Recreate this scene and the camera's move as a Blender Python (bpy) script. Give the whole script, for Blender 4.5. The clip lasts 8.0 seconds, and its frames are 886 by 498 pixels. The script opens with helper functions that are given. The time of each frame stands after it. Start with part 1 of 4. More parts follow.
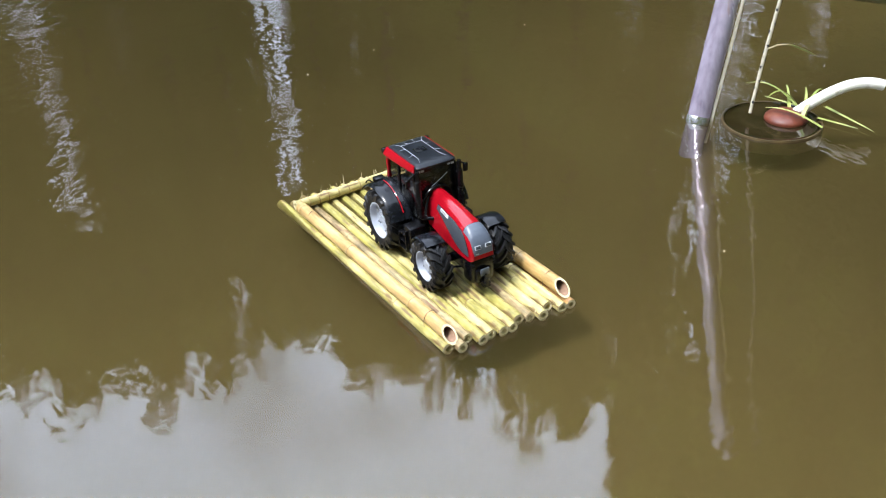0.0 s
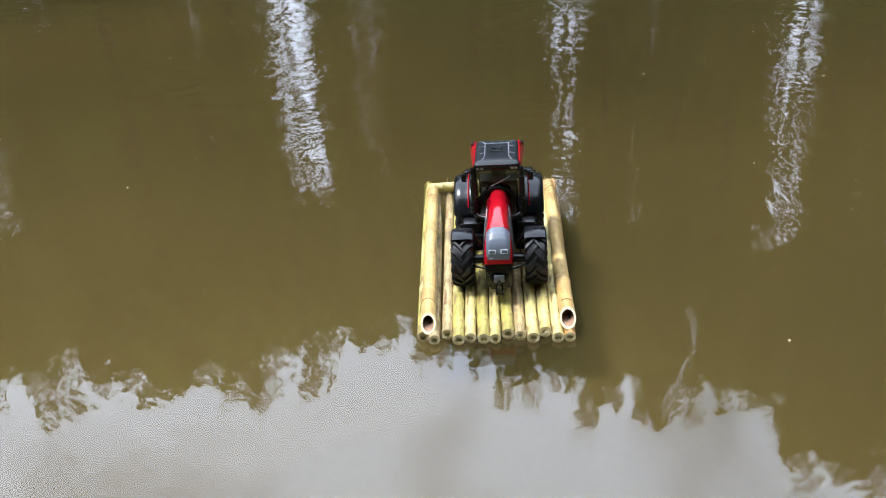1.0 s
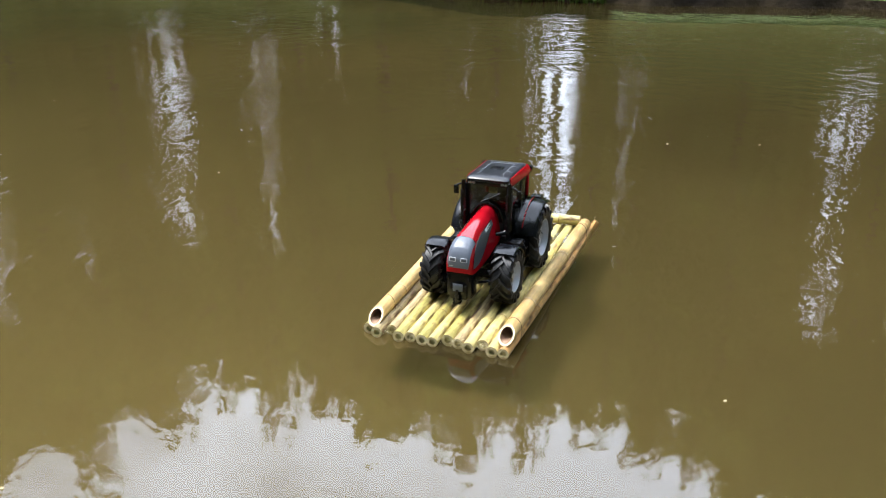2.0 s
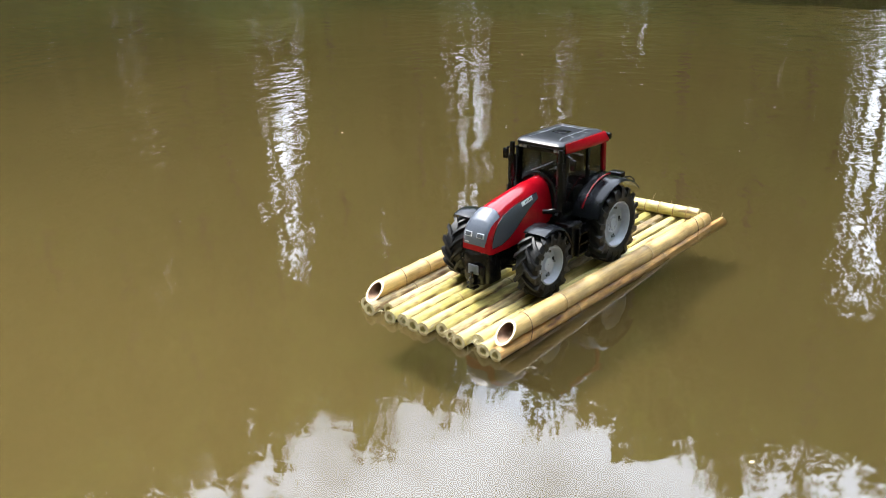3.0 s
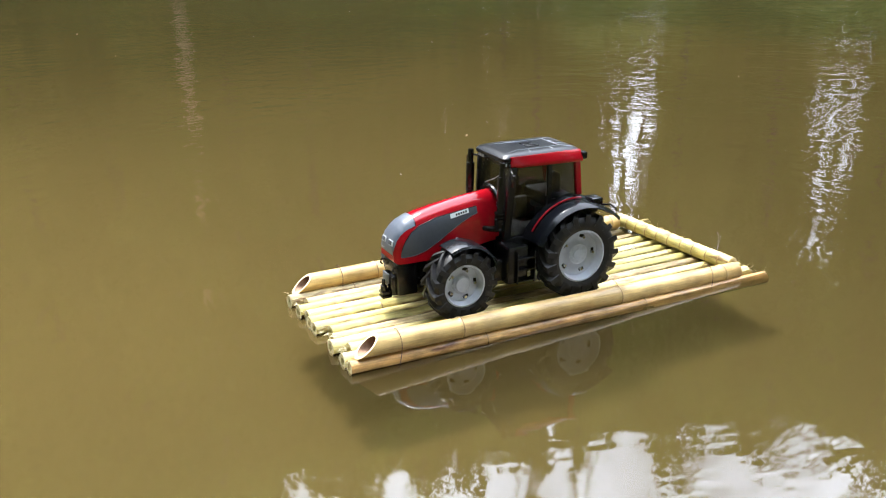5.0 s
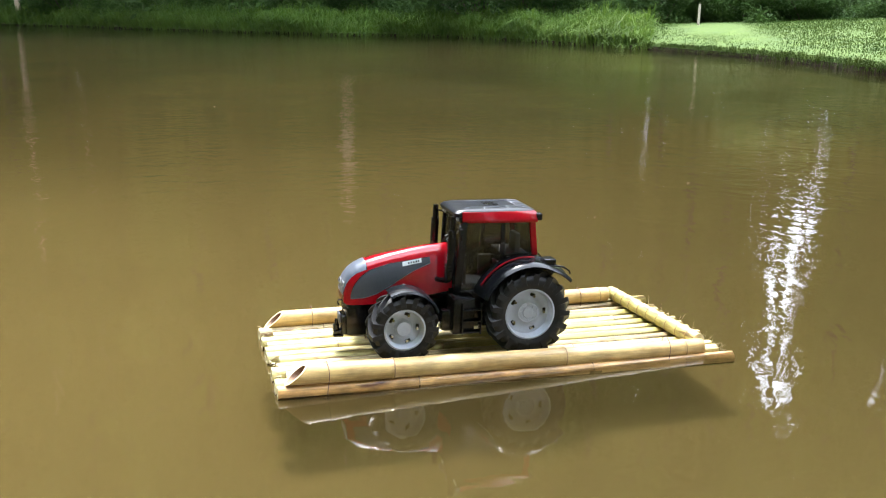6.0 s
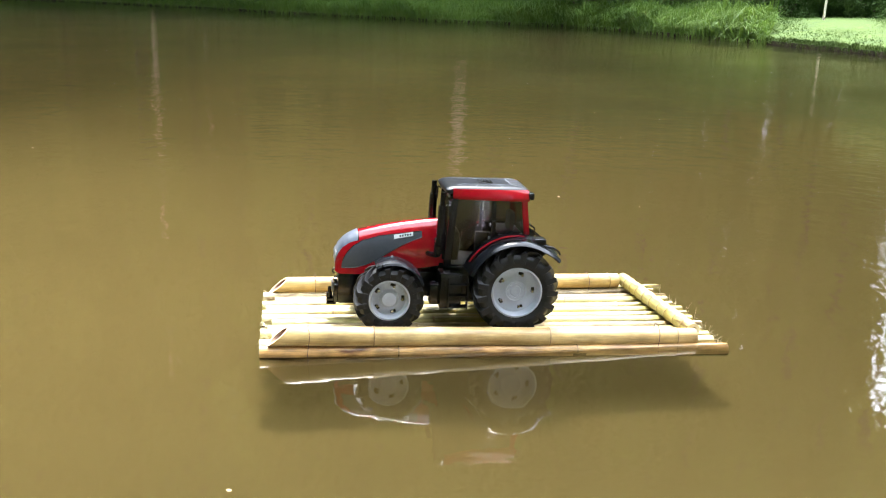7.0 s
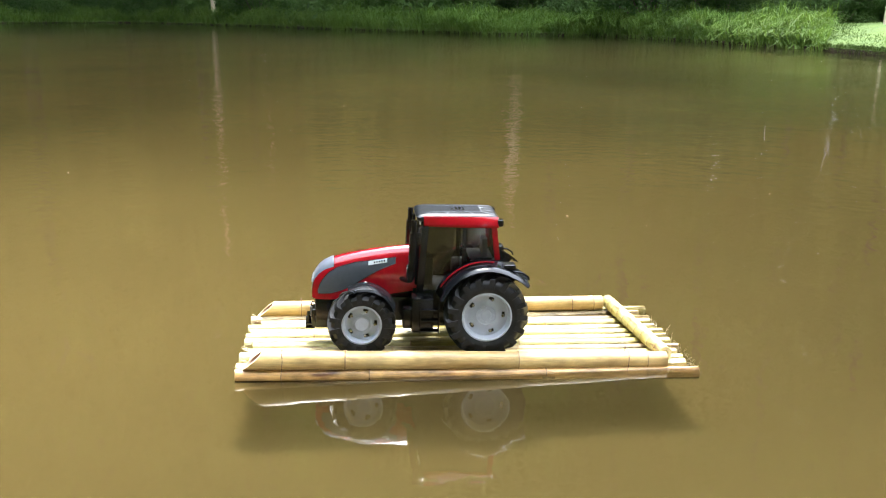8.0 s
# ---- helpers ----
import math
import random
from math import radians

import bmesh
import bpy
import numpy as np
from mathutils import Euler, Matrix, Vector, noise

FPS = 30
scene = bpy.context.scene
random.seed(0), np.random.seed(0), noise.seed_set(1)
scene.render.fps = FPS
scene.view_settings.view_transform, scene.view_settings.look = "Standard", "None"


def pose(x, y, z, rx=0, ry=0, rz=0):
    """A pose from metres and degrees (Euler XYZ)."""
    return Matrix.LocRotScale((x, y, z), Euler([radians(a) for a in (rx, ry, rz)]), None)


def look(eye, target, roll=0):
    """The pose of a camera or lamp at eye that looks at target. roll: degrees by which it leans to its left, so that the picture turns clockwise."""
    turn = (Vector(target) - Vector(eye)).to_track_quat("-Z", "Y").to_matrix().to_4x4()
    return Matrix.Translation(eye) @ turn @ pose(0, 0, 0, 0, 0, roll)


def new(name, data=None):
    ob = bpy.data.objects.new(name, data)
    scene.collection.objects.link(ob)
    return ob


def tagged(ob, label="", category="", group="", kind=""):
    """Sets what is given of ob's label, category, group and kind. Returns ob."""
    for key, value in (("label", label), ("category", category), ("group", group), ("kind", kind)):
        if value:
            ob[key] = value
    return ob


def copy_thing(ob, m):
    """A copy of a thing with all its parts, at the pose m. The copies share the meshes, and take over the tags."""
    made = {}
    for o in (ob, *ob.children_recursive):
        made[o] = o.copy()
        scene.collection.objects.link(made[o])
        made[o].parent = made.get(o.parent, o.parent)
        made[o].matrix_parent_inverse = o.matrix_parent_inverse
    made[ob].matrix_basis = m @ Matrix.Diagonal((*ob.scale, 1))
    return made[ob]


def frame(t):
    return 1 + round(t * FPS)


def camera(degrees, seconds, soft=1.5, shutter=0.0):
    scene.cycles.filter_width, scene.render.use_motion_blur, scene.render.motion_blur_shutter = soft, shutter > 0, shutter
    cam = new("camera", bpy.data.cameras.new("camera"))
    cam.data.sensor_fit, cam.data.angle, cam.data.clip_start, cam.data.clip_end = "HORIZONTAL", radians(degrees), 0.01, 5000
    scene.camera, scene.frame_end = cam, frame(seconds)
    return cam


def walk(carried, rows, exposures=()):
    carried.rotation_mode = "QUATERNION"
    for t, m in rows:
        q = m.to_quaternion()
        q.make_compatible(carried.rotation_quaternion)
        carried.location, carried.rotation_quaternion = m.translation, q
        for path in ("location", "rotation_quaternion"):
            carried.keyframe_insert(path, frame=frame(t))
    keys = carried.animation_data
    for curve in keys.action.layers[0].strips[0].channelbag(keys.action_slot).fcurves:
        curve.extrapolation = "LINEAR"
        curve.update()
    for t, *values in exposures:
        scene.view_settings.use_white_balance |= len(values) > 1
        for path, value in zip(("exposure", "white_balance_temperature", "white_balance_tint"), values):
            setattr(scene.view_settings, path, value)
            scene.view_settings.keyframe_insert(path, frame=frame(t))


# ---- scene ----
cam = camera(51.1, 8.0, soft=1.1)
PATH = [
    (0, (-1.309, 0.617, 0.912), (0.178, -0.193, -0.152), -3.0),
    (0.5, (-1.47, 0.233, 0.854), (0.256, -0.059, -0.115), -4.2),
    (1, (-1.527, -0.095, 0.816), (0.231, 0.07, -0.124), -4.3),
    (1.5, (-1.541, -0.314, 0.727), (0.232, 0.121, -0.089), -2.9),
    (2.8, (-1.207, -0.792, 0.629), (0.26, 0.333, -0.133), -1.4),
    (3, (-1.092, -0.786, 0.538), (0.302, 0.443, -0.202), -2.1),
    (3.5, (-0.914, -0.817, 0.489), (0.36, 0.539, -0.243), -1.8),
    (4, (-0.825, -0.917, 0.49), (0.283, 0.548, -0.301), -1.4),
    (5.3, (-0.529, -1.109, 0.478), (0.205, 0.64, -0.156), -1.8),
    (5.5, (-0.469, -1.146, 0.452), (0.207, 0.644, -0.132), -2.1),
    (6, (-0.404, -1.224, 0.443), (0.138, 0.638, -0.048), 0.5),
    (6.5, (-0.32, -1.263, 0.432), (0.09, 0.63, -0.07), 1.5),
    (7, (-0.254, -1.283, 0.433), (0.055, 0.624, -0.085), 1.7),
    (7.5, (-0.179, -1.311, 0.434), (0.059, 0.604, -0.091), 1.4),
    (8, (-0.138, -1.327, 0.463), (0.041, 0.603, -0.033), 0.3),
]
walk(cam, [(t, look(eye, target, roll)) for t, eye, target, roll in PATH],
     exposures=[(0, 0.33, 6000, 10), (1.0, 0.4, 6100, 10), (1.7, 0.52, 6200, 10), (3.0, 0.85, 6450, 10), (4.0, 0.98, 6500, 10), (5.5, 1.2, 6450, 10), (6.5, 1.45, 6450, 10), (8.0, 1.6, 6500, 10)])

# ---- light ----
SUN_EL, SUN_AZ = radians(62), radians(88)
world = bpy.data.worlds.new("overcast_sky")
scene.world = world
world.use_nodes = True
wn, wl = world.node_tree.nodes, world.node_tree.links
sky = wn.new("ShaderNodeTexSky")
sky.sky_type, sky.sun_disc = 'NISHITA', False
sky.sun_elevation, sky.sun_rotation = SUN_EL, radians(90) - SUN_AZ
sky.dust_density, sky.air_density = 4.0, 1.0
hsv = wn.new("ShaderNodeHueSaturation")
hsv.inputs["Saturation"].default_value = 0.85
wl.new(sky.outputs[0], hsv.inputs["Color"])
wco, wnoise, wramp, wmix = wn.new("ShaderNodeTexCoord"), wn.new("ShaderNodeTexNoise"), wn.new("ShaderNodeValToRGB"), wn.new("ShaderNodeMixRGB")
wl.new(wco.outputs["Generated"], wnoise.inputs["Vector"])
wnoise.inputs["Scale"].default_value, wnoise.inputs["Detail"].default_value = 4.2, 8
wramp.color_ramp.elements[0].position, wramp.color_ramp.elements[1].position = 0.22, 0.5
wmix.inputs[2].default_value = (34.5, 37.8, 44.0, 1)
wl.new(wnoise.outputs["Fac"], wramp.inputs["Fac"])
wl.new(wramp.outputs["Color"], wmix.inputs[0])
wl.new(hsv.outputs[0], wmix.inputs[1])
wl.new(wmix.outputs[0], wn["Background"].inputs["Color"])
wn["Background"].inputs["Strength"].default_value = 0.1
sun_data = bpy.data.lights.new("sun", "SUN")
sun_data.energy, sun_data.angle, sun_data.color = 4.4, radians(10), (1.0, 0.96, 0.9)
sun = new("sun", sun_data)
sun.matrix_world = look((10 * math.cos(SUN_AZ) * math.cos(SUN_EL), 10 * math.sin(SUN_AZ) * math.cos(SUN_EL), 10 * math.sin(SUN_EL)), (0, 0, 0))

# ---- materials ----
def nodes_of(name):
    m = bpy.data.materials.new(name)
    m.use_nodes = True
    return m, m.node_tree.nodes, m.node_tree.links, m.node_tree.nodes["Principled BSDF"]


def surf(name, dark, light, rough=0.5, metal=0.0, scale=20.0, stretch=(1, 1, 1), bump=0.0, bump_scale=None, vary=0.0, spots=None, spot_scale=60.0, spot_at=0.62, wear=0.08, coords="Object", spec=0.5, streak=0.0):
    """A surface with grain at two scales, optional spots of another colour, relief and a shift of tone from piece to piece."""
    m, n, l, b = nodes_of(name)
    co, mp = n.new("ShaderNodeTexCoord"), n.new("ShaderNodeMapping")
    mp.inputs["Scale"].default_value = stretch
    l.new(co.outputs[coords], mp.inputs["Vector"])
    n1, n2, ramp = n.new("ShaderNodeTexNoise"), n.new("ShaderNodeTexNoise"), n.new("ShaderNodeValToRGB")
    n1.inputs["Scale"].default_value, n1.inputs["Detail"].default_value = scale, 5
    n2.inputs["Scale"].default_value, n2.inputs["Detail"].default_value = scale * 6.3, 4
    l.new(mp.outputs[0], n1.inputs["Vector"]), l.new(mp.outputs[0], n2.inputs["Vector"])
    add = n.new("ShaderNodeMath")
    add.operation = "MULTIPLY_ADD"
    l.new(n2.outputs["Fac"], add.inputs[0])
    add.inputs[1].default_value = 0.45
    l.new(n1.outputs["Fac"], add.inputs[2])
    last = add
    if vary:
        info, more = n.new("ShaderNodeObjectInfo"), n.new("ShaderNodeMath")
        more.operation = "MULTIPLY_ADD"
        l.new(info.outputs["Random"], more.inputs[0])
        more.inputs[1].default_value = vary
        l.new(add.outputs[0], more.inputs[2])
        last = more
    shift = n.new("ShaderNodeMath")
    shift.operation = "SUBTRACT"
    shift.inputs[1].default_value = vary / 2 + 0.22
    l.new(last.outputs[0], shift.inputs[0])
    l.new(shift.outputs[0], ramp.inputs["Fac"])
    ramp.color_ramp.elements[0].position, ramp.color_ramp.elements[1].position = 0.3, 0.7
    ramp.color_ramp.elements[0].color, ramp.color_ramp.elements[1].color = (*dark, 1), (*light, 1)
    colour = ramp.outputs["Color"]
    if spots:
        n3, r3, mix = n.new("ShaderNodeTexNoise"), n.new("ShaderNodeValToRGB"), n.new("ShaderNodeMixRGB")
        n3.inputs["Scale"].default_value, n3.inputs["Detail"].default_value = spot_scale, 6
        l.new(mp.outputs[0], n3.inputs["Vector"])
        r3.color_ramp.elements[0].position, r3.color_ramp.elements[1].position = spot_at, spot_at + 0.1
        l.new(n3.outputs["Fac"], r3.inputs["Fac"])
        l.new(r3.outputs["Color"], mix.inputs[0])
        l.new(colour, mix.inputs[1])
        mix.inputs[2].default_value = (*spots, 1)
        colour = mix.outputs[0]
    if streak:
        # fine fibres along the piece, and broad weathering over them
        sm, sn, sr, sx, wn2 = n.new("ShaderNodeMapping"), n.new("ShaderNodeTexNoise"), n.new("ShaderNodeMapRange"), n.new("ShaderNodeMixRGB"), n.new("ShaderNodeTexNoise")
        sm.inputs["Scale"].default_value = (1.0, 13.0, 13.0)
        l.new(co.outputs[coords], sm.inputs["Vector"])
        sn.inputs["Scale"].default_value, sn.inputs["Detail"].default_value, sn.inputs["Roughness"].default_value = 22.0, 6, 0.7
        l.new(sm.outputs[0], sn.inputs["Vector"])
        wn2.inputs["Scale"].default_value, wn2.inputs["Detail"].default_value = 30.0, 5
        l.new(co.outputs[coords], wn2.inputs["Vector"])
        both = n.new("ShaderNodeMath")
        both.operation = "MULTIPLY_ADD"
        l.new(wn2.outputs["Fac"], both.inputs[0])
        both.inputs[1].default_value = 0.8
        l.new(sn.outputs["Fac"], both.inputs[2])
        sr.inputs["From Min"].default_value, sr.inputs["From Max"].default_value = 0.65, 1.1
        sr.inputs["To Min"].default_value, sr.inputs["To Max"].default_value = 1.0 - streak, 1.0 + 0.35 * streak
        l.new(both.outputs[0], sr.inputs["Value"])
        sx.blend_type, sx.inputs[0].default_value = "MULTIPLY", 1.0
        l.new(colour, sx.inputs[1]), l.new(sr.outputs[0], sx.inputs[2])
        colour = sx.outputs[0]
    l.new(colour, b.inputs["Base Color"])
    rr = n.new("ShaderNodeMapRange")
    rr.inputs["To Min"].default_value, rr.inputs["To Max"].default_value = max(rough - wear, 0.02), min(rough + wear, 1)
    l.new(n1.outputs["Fac"], rr.inputs["Value"])
    l.new(rr.outputs[0], b.inputs["Roughness"])
    b.inputs["Metallic"].default_value, b.inputs["Specular IOR Level"].default_value = metal, spec
    if bump:
        bp, nb = n.new("ShaderNodeBump"), n.new("ShaderNodeTexNoise")
        nb.inputs["Scale"].default_value, nb.inputs["Detail"].default_value = bump_scale or scale * 4, 5
        l.new(mp.outputs[0], nb.inputs["Vector"])
        l.new(nb.outputs["Fac"], bp.inputs["Height"])
        bp.inputs["Strength"].default_value, bp.inputs["Distance"].default_value = 1.0, bump
        l.new(bp.outputs[0], b.inputs["Normal"])
    return m


RIPPLE_ALONG, RIPPLE_ACROSS = 11.0, 19.0
RING_HEIGHT, FINE_HEIGHT, SWELL_HEIGHT = 0.0044, 0.0004, 0.0015


def leafy(m, through_light, share=0.45):
    """Lets light through the leaves of a surface made above."""
    n, l = m.node_tree.nodes, m.node_tree.links
    tr, mix = n.new("ShaderNodeBsdfTranslucent"), n.new("ShaderNodeMixShader")
    tr.inputs["Color"].default_value = (*through_light, 1)
    mix.inputs[0].default_value = share
    l.new(n["Principled BSDF"].outputs[0], mix.inputs[1]), l.new(tr.outputs[0], mix.inputs[2])
    l.new(mix.outputs[0], n["Material Output"].inputs["Surface"])
    return m


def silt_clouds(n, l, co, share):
    """The brown of the silt with a sunlit patch painted in: its colour, and the noise's vector for reuse."""
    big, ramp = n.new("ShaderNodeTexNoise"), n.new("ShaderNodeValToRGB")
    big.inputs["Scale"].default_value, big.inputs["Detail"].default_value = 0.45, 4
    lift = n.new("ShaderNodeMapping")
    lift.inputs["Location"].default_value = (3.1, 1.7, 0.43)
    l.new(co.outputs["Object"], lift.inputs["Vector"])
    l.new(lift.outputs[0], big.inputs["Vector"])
    # silt drifts in clouds; one brighter sunlit patch beside the raft is painted in
    patch_dist, sun_patch, lit_cloud = n.new("ShaderNodeVectorMath"), n.new("ShaderNodeMapRange"), n.new("ShaderNodeMath")
    patch_dist.operation, lit_cloud.operation, sun_patch.interpolation_type = "DISTANCE", "MULTIPLY_ADD", "SMOOTHSTEP"
    patch_dist.inputs[1].default_value = (-0.85, 0.9, 0.0)
    l.new(co.outputs["Object"], patch_dist.inputs[0])
    sun_patch.inputs["From Min"].default_value, sun_patch.inputs["From Max"].default_value = 0.1, 2.5
    sun_patch.inputs["To Min"].default_value, sun_patch.inputs["To Max"].default_value = 0.46, 0.02
    l.new(patch_dist.outputs["Value"], sun_patch.inputs["Value"])
    lit_cloud.inputs[1].default_value = 1.0
    l.new(sun_patch.outputs[0], lit_cloud.inputs[0]), l.new(big.outputs["Fac"], lit_cloud.inputs[2])
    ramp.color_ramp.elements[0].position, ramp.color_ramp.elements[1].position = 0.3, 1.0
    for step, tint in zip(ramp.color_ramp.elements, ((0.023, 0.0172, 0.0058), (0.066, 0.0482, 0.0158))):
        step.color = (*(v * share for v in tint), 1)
    l.new(lit_cloud.outputs[0], ramp.inputs["Fac"])
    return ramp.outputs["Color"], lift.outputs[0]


def silt_layer():
    m, n, l, b = nodes_of("suspended_silt")
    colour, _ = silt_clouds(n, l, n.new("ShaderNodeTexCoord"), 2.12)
    l.new(colour, b.inputs["Base Color"])
    b.inputs["Roughness"].default_value, b.inputs["Specular IOR Level"].default_value = 1.0, 0.0
    return m


def water_surface():
    m, n, l, b = nodes_of("pond_water")
    co = n.new("ShaderNodeTexCoord")
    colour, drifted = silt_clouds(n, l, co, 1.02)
    # half clear water with silt in it, under a rippled mirror
    n.remove(b)
    silt, clear, murk, mirror, bend, both = (n.new("ShaderNode" + k) for k in ("BsdfDiffuse", "BsdfTransparent", "MixShader", "BsdfGlossy", "Fresnel", "MixShader"))
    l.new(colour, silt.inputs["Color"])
    murk.inputs[0].default_value = 0.6
    l.new(silt.outputs[0], murk.inputs[1]), l.new(clear.outputs[0], murk.inputs[2])
    bend.inputs["IOR"].default_value = 1.7
    l.new(bend.outputs[0], both.inputs[0]), l.new(murk.outputs[0], both.inputs[1]), l.new(mirror.outputs[0], both.inputs[2])
    l.new(both.outputs[0], n["Material Output"].inputs["Surface"])
    # wavelets: short crests that run out in rings from the rocking raft, finer ones across them, and a slow swell
    span, around, fine = n.new("ShaderNodeVectorMath"), n.new("ShaderNodeVectorMath"), n.new("ShaderNodeMapping")
    span.operation, around.operation = "LENGTH", "SCALE"
    l.new(co.outputs["Object"], span.inputs[0])
    l.new(co.outputs["Object"], around.inputs[0])
    around.inputs["Scale"].default_value = RIPPLE_ALONG
    split, join, out = n.new("ShaderNodeSeparateXYZ"), n.new("ShaderNodeCombineXYZ"), n.new("ShaderNodeMath")
    out.operation = "MULTIPLY"
    out.inputs[1].default_value = RIPPLE_ACROSS
    l.new(span.outputs["Value"], out.inputs[0])
    l.new(around.outputs[0], split.inputs[0])
    l.new(split.outputs["X"], join.inputs["X"]), l.new(split.outputs["Y"], join.inputs["Y"]), l.new(out.outputs[0], join.inputs["Z"])
    rings, small, wide, calm = (n.new("ShaderNodeTexNoise") for _ in range(4))
    rings.inputs["Scale"].default_value, rings.inputs["Detail"].default_value = 1.0, 2.5
    small.inputs["Scale"].default_value, small.inputs["Detail"].default_value, small.inputs["Distortion"].default_value = 42.0, 1.0, 0.4
    wide.inputs["Scale"].default_value, wide.inputs["Detail"].default_value = 3.0, 2
    calm.inputs["Scale"].default_value, calm.inputs["Detail"].default_value = 1.1, 3
    fine.inputs["Rotation"].default_value = (radians(17), radians(11), radians(25))
    fine.inputs["Location"].default_value = (5.2, 2.3, 0.77)
    l.new(co.outputs["Object"], fine.inputs["Vector"])
    l.new(join.outputs[0], rings.inputs["Vector"])
    l.new(fine.outputs[0], small.inputs["Vector"]), l.new(fine.outputs[0], wide.inputs["Vector"])
    l.new(drifted, calm.inputs["Vector"])
    stir = n.new("ShaderNodeMapRange")
    stir.inputs["From Min"].default_value, stir.inputs["From Max"].default_value = 0.36, 0.64
    stir.inputs["To Min"].default_value, stir.inputs["To Max"].default_value = 0.25, 1.0
    l.new(calm.outputs["Fac"], stir.inputs["Value"])
    # calm in the lee of the raft, livelier out on the pond
    open_pond, stirred = n.new("ShaderNodeMapRange"), n.new("ShaderNodeMath")
    stirred.operation = "MULTIPLY"
    open_pond.inputs["From Min"].default_value, open_pond.inputs["From Max"].default_value = 0.45, 1.3
    open_pond.inputs["To Min"].default_value, open_pond.inputs["To Max"].default_value = 0.16, 1.0
    l.new(span.outputs["Value"], open_pond.inputs["Value"])
    l.new(stir.outputs[0], stirred.inputs[0]), l.new(open_pond.outputs[0], stirred.inputs[1])
    # wavelets too fine to tell apart soften the mirror farther out
    haze = n.new("ShaderNodeMapRange")
    haze.inputs["From Min"].default_value, haze.inputs["From Max"].default_value = 0.8, 4.0
    haze.inputs["To Min"].default_value, haze.inputs["To Max"].default_value = 0.026, 0.06
    l.new(span.outputs["Value"], haze.inputs["Value"])
    l.new(haze.outputs[0], mirror.inputs["Roughness"])
    height = None
    for tex, tall in ((rings, RING_HEIGHT), (small, FINE_HEIGHT), (wide, SWELL_HEIGHT)):
        m1 = n.new("ShaderNodeMath")
        m1.operation = "MULTIPLY_ADD"
        m1.inputs[1].default_value, m1.inputs[2].default_value = tall, 0.0
        l.new(tex.outputs["Fac"], m1.inputs[0])
        if height is not None:
            l.new(height, m1.inputs[2])
        height = m1.outputs[0]
        if tex is small:
            m2 = n.new("ShaderNodeMath")
            m2.operation = "MULTIPLY"
            l.new(height, m2.inputs[0]), l.new(stirred.outputs[0], m2.inputs[1])
            height = m2.outputs[0]
    bp = n.new("ShaderNodeBump")
    bp.inputs["Strength"].default_value, bp.inputs["Distance"].default_value = 1.0, 1.0
    l.new(height, bp.inputs["Height"])
    l.new(bp.outputs[0], mirror.inputs["Normal"]), l.new(bp.outputs[0], bend.inputs["Normal"])
    return m


def pane_glass():
    m, n, l, b = nodes_of("clear_plastic_pane")
    n.remove(b)
    tr, gl, face, power, scale, mix = (n.new("ShaderNode" + k) for k in ("BsdfTransparent", "BsdfGlossy", "LayerWeight", "Math", "Math", "MixShader"))
    tr.inputs["Color"].default_value = (0.56, 0.57, 0.57, 1)
    gl.inputs["Roughness"].default_value = 0.08
    face.inputs["Blend"].default_value = 0.5
    power.operation, scale.operation = "POWER", "MULTIPLY_ADD"
    power.inputs[1].default_value = 3.0
    scale.inputs[1].default_value, scale.inputs[2].default_value = 0.35, 0.05
    l.new(face.outputs["Facing"], power.inputs[0]), l.new(power.outputs[0], scale.inputs[0])
    l.new(scale.outputs[0], mix.inputs[0]), l.new(tr.outputs[0], mix.inputs[1]), l.new(gl.outputs[0], mix.inputs[2])
    l.new(mix.outputs[0], n["Material Output"].inputs["Surface"])
    return m


WATER = water_surface()
SILT = silt_layer()
GLASS = pane_glass()
RED = surf("red_plastic", (0.25, 0.0025, 0.008), (0.33, 0.004, 0.011), 0.13, scale=30, wear=0.06)
GREY = surf("slate_grey_plastic", (0.036, 0.041, 0.05), (0.05, 0.056, 0.067), 0.4, scale=40)
SLATE = surf("light_slate_plastic", (0.085, 0.1, 0.13), (0.11, 0.127, 0.16), 0.36, scale=40)
ROOF = surf("anthracite_plastic", (0.004, 0.0052, 0.0082), (0.0075, 0.0093, 0.0138), 0.32, scale=40, bump=0.0001, bump_scale=900, spec=0.35)
BLACK = surf("black_plastic", (0.002, 0.002, 0.0025), (0.005, 0.005, 0.006), 0.24, scale=50, wear=0.1, spec=0.35)
FENDER = surf("dull_black_plastic", (0.004, 0.0045, 0.006), (0.008, 0.009, 0.012), 0.22, scale=35, wear=0.06, spec=0.3)
RUBBER = surf("tyre_rubber", (0.003, 0.003, 0.0035), (0.011, 0.011, 0.0125), 0.5, scale=45, spots=(0.03, 0.029, 0.028), spot_scale=70, spot_at=0.62, bump=0.0002, spec=0.35)
RIM = surf("silver_grey_plastic", (0.34, 0.37, 0.43), (0.42, 0.45, 0.51), 0.38, scale=30)
CHROME = surf("bare_metal", (0.5, 0.5, 0.5), (0.65, 0.65, 0.65), 0.25, 0.9, scale=60)
LAMP = surf("lamp_lens", (0.4, 0.43, 0.47), (0.52, 0.55, 0.58), 0.2, scale=60)
LINE = surf("pale_groove_paint", (0.2, 0.22, 0.25), (0.36, 0.38, 0.42), 0.6, scale=90)
SEAT = surf("grey_seat_plastic", (0.1, 0.1, 0.105), (0.17, 0.17, 0.175), 0.45, scale=40)
BADGE = surf("silver_sticker", (0.6, 0.62, 0.62), (0.7, 0.72, 0.72), 0.35, scale=60)
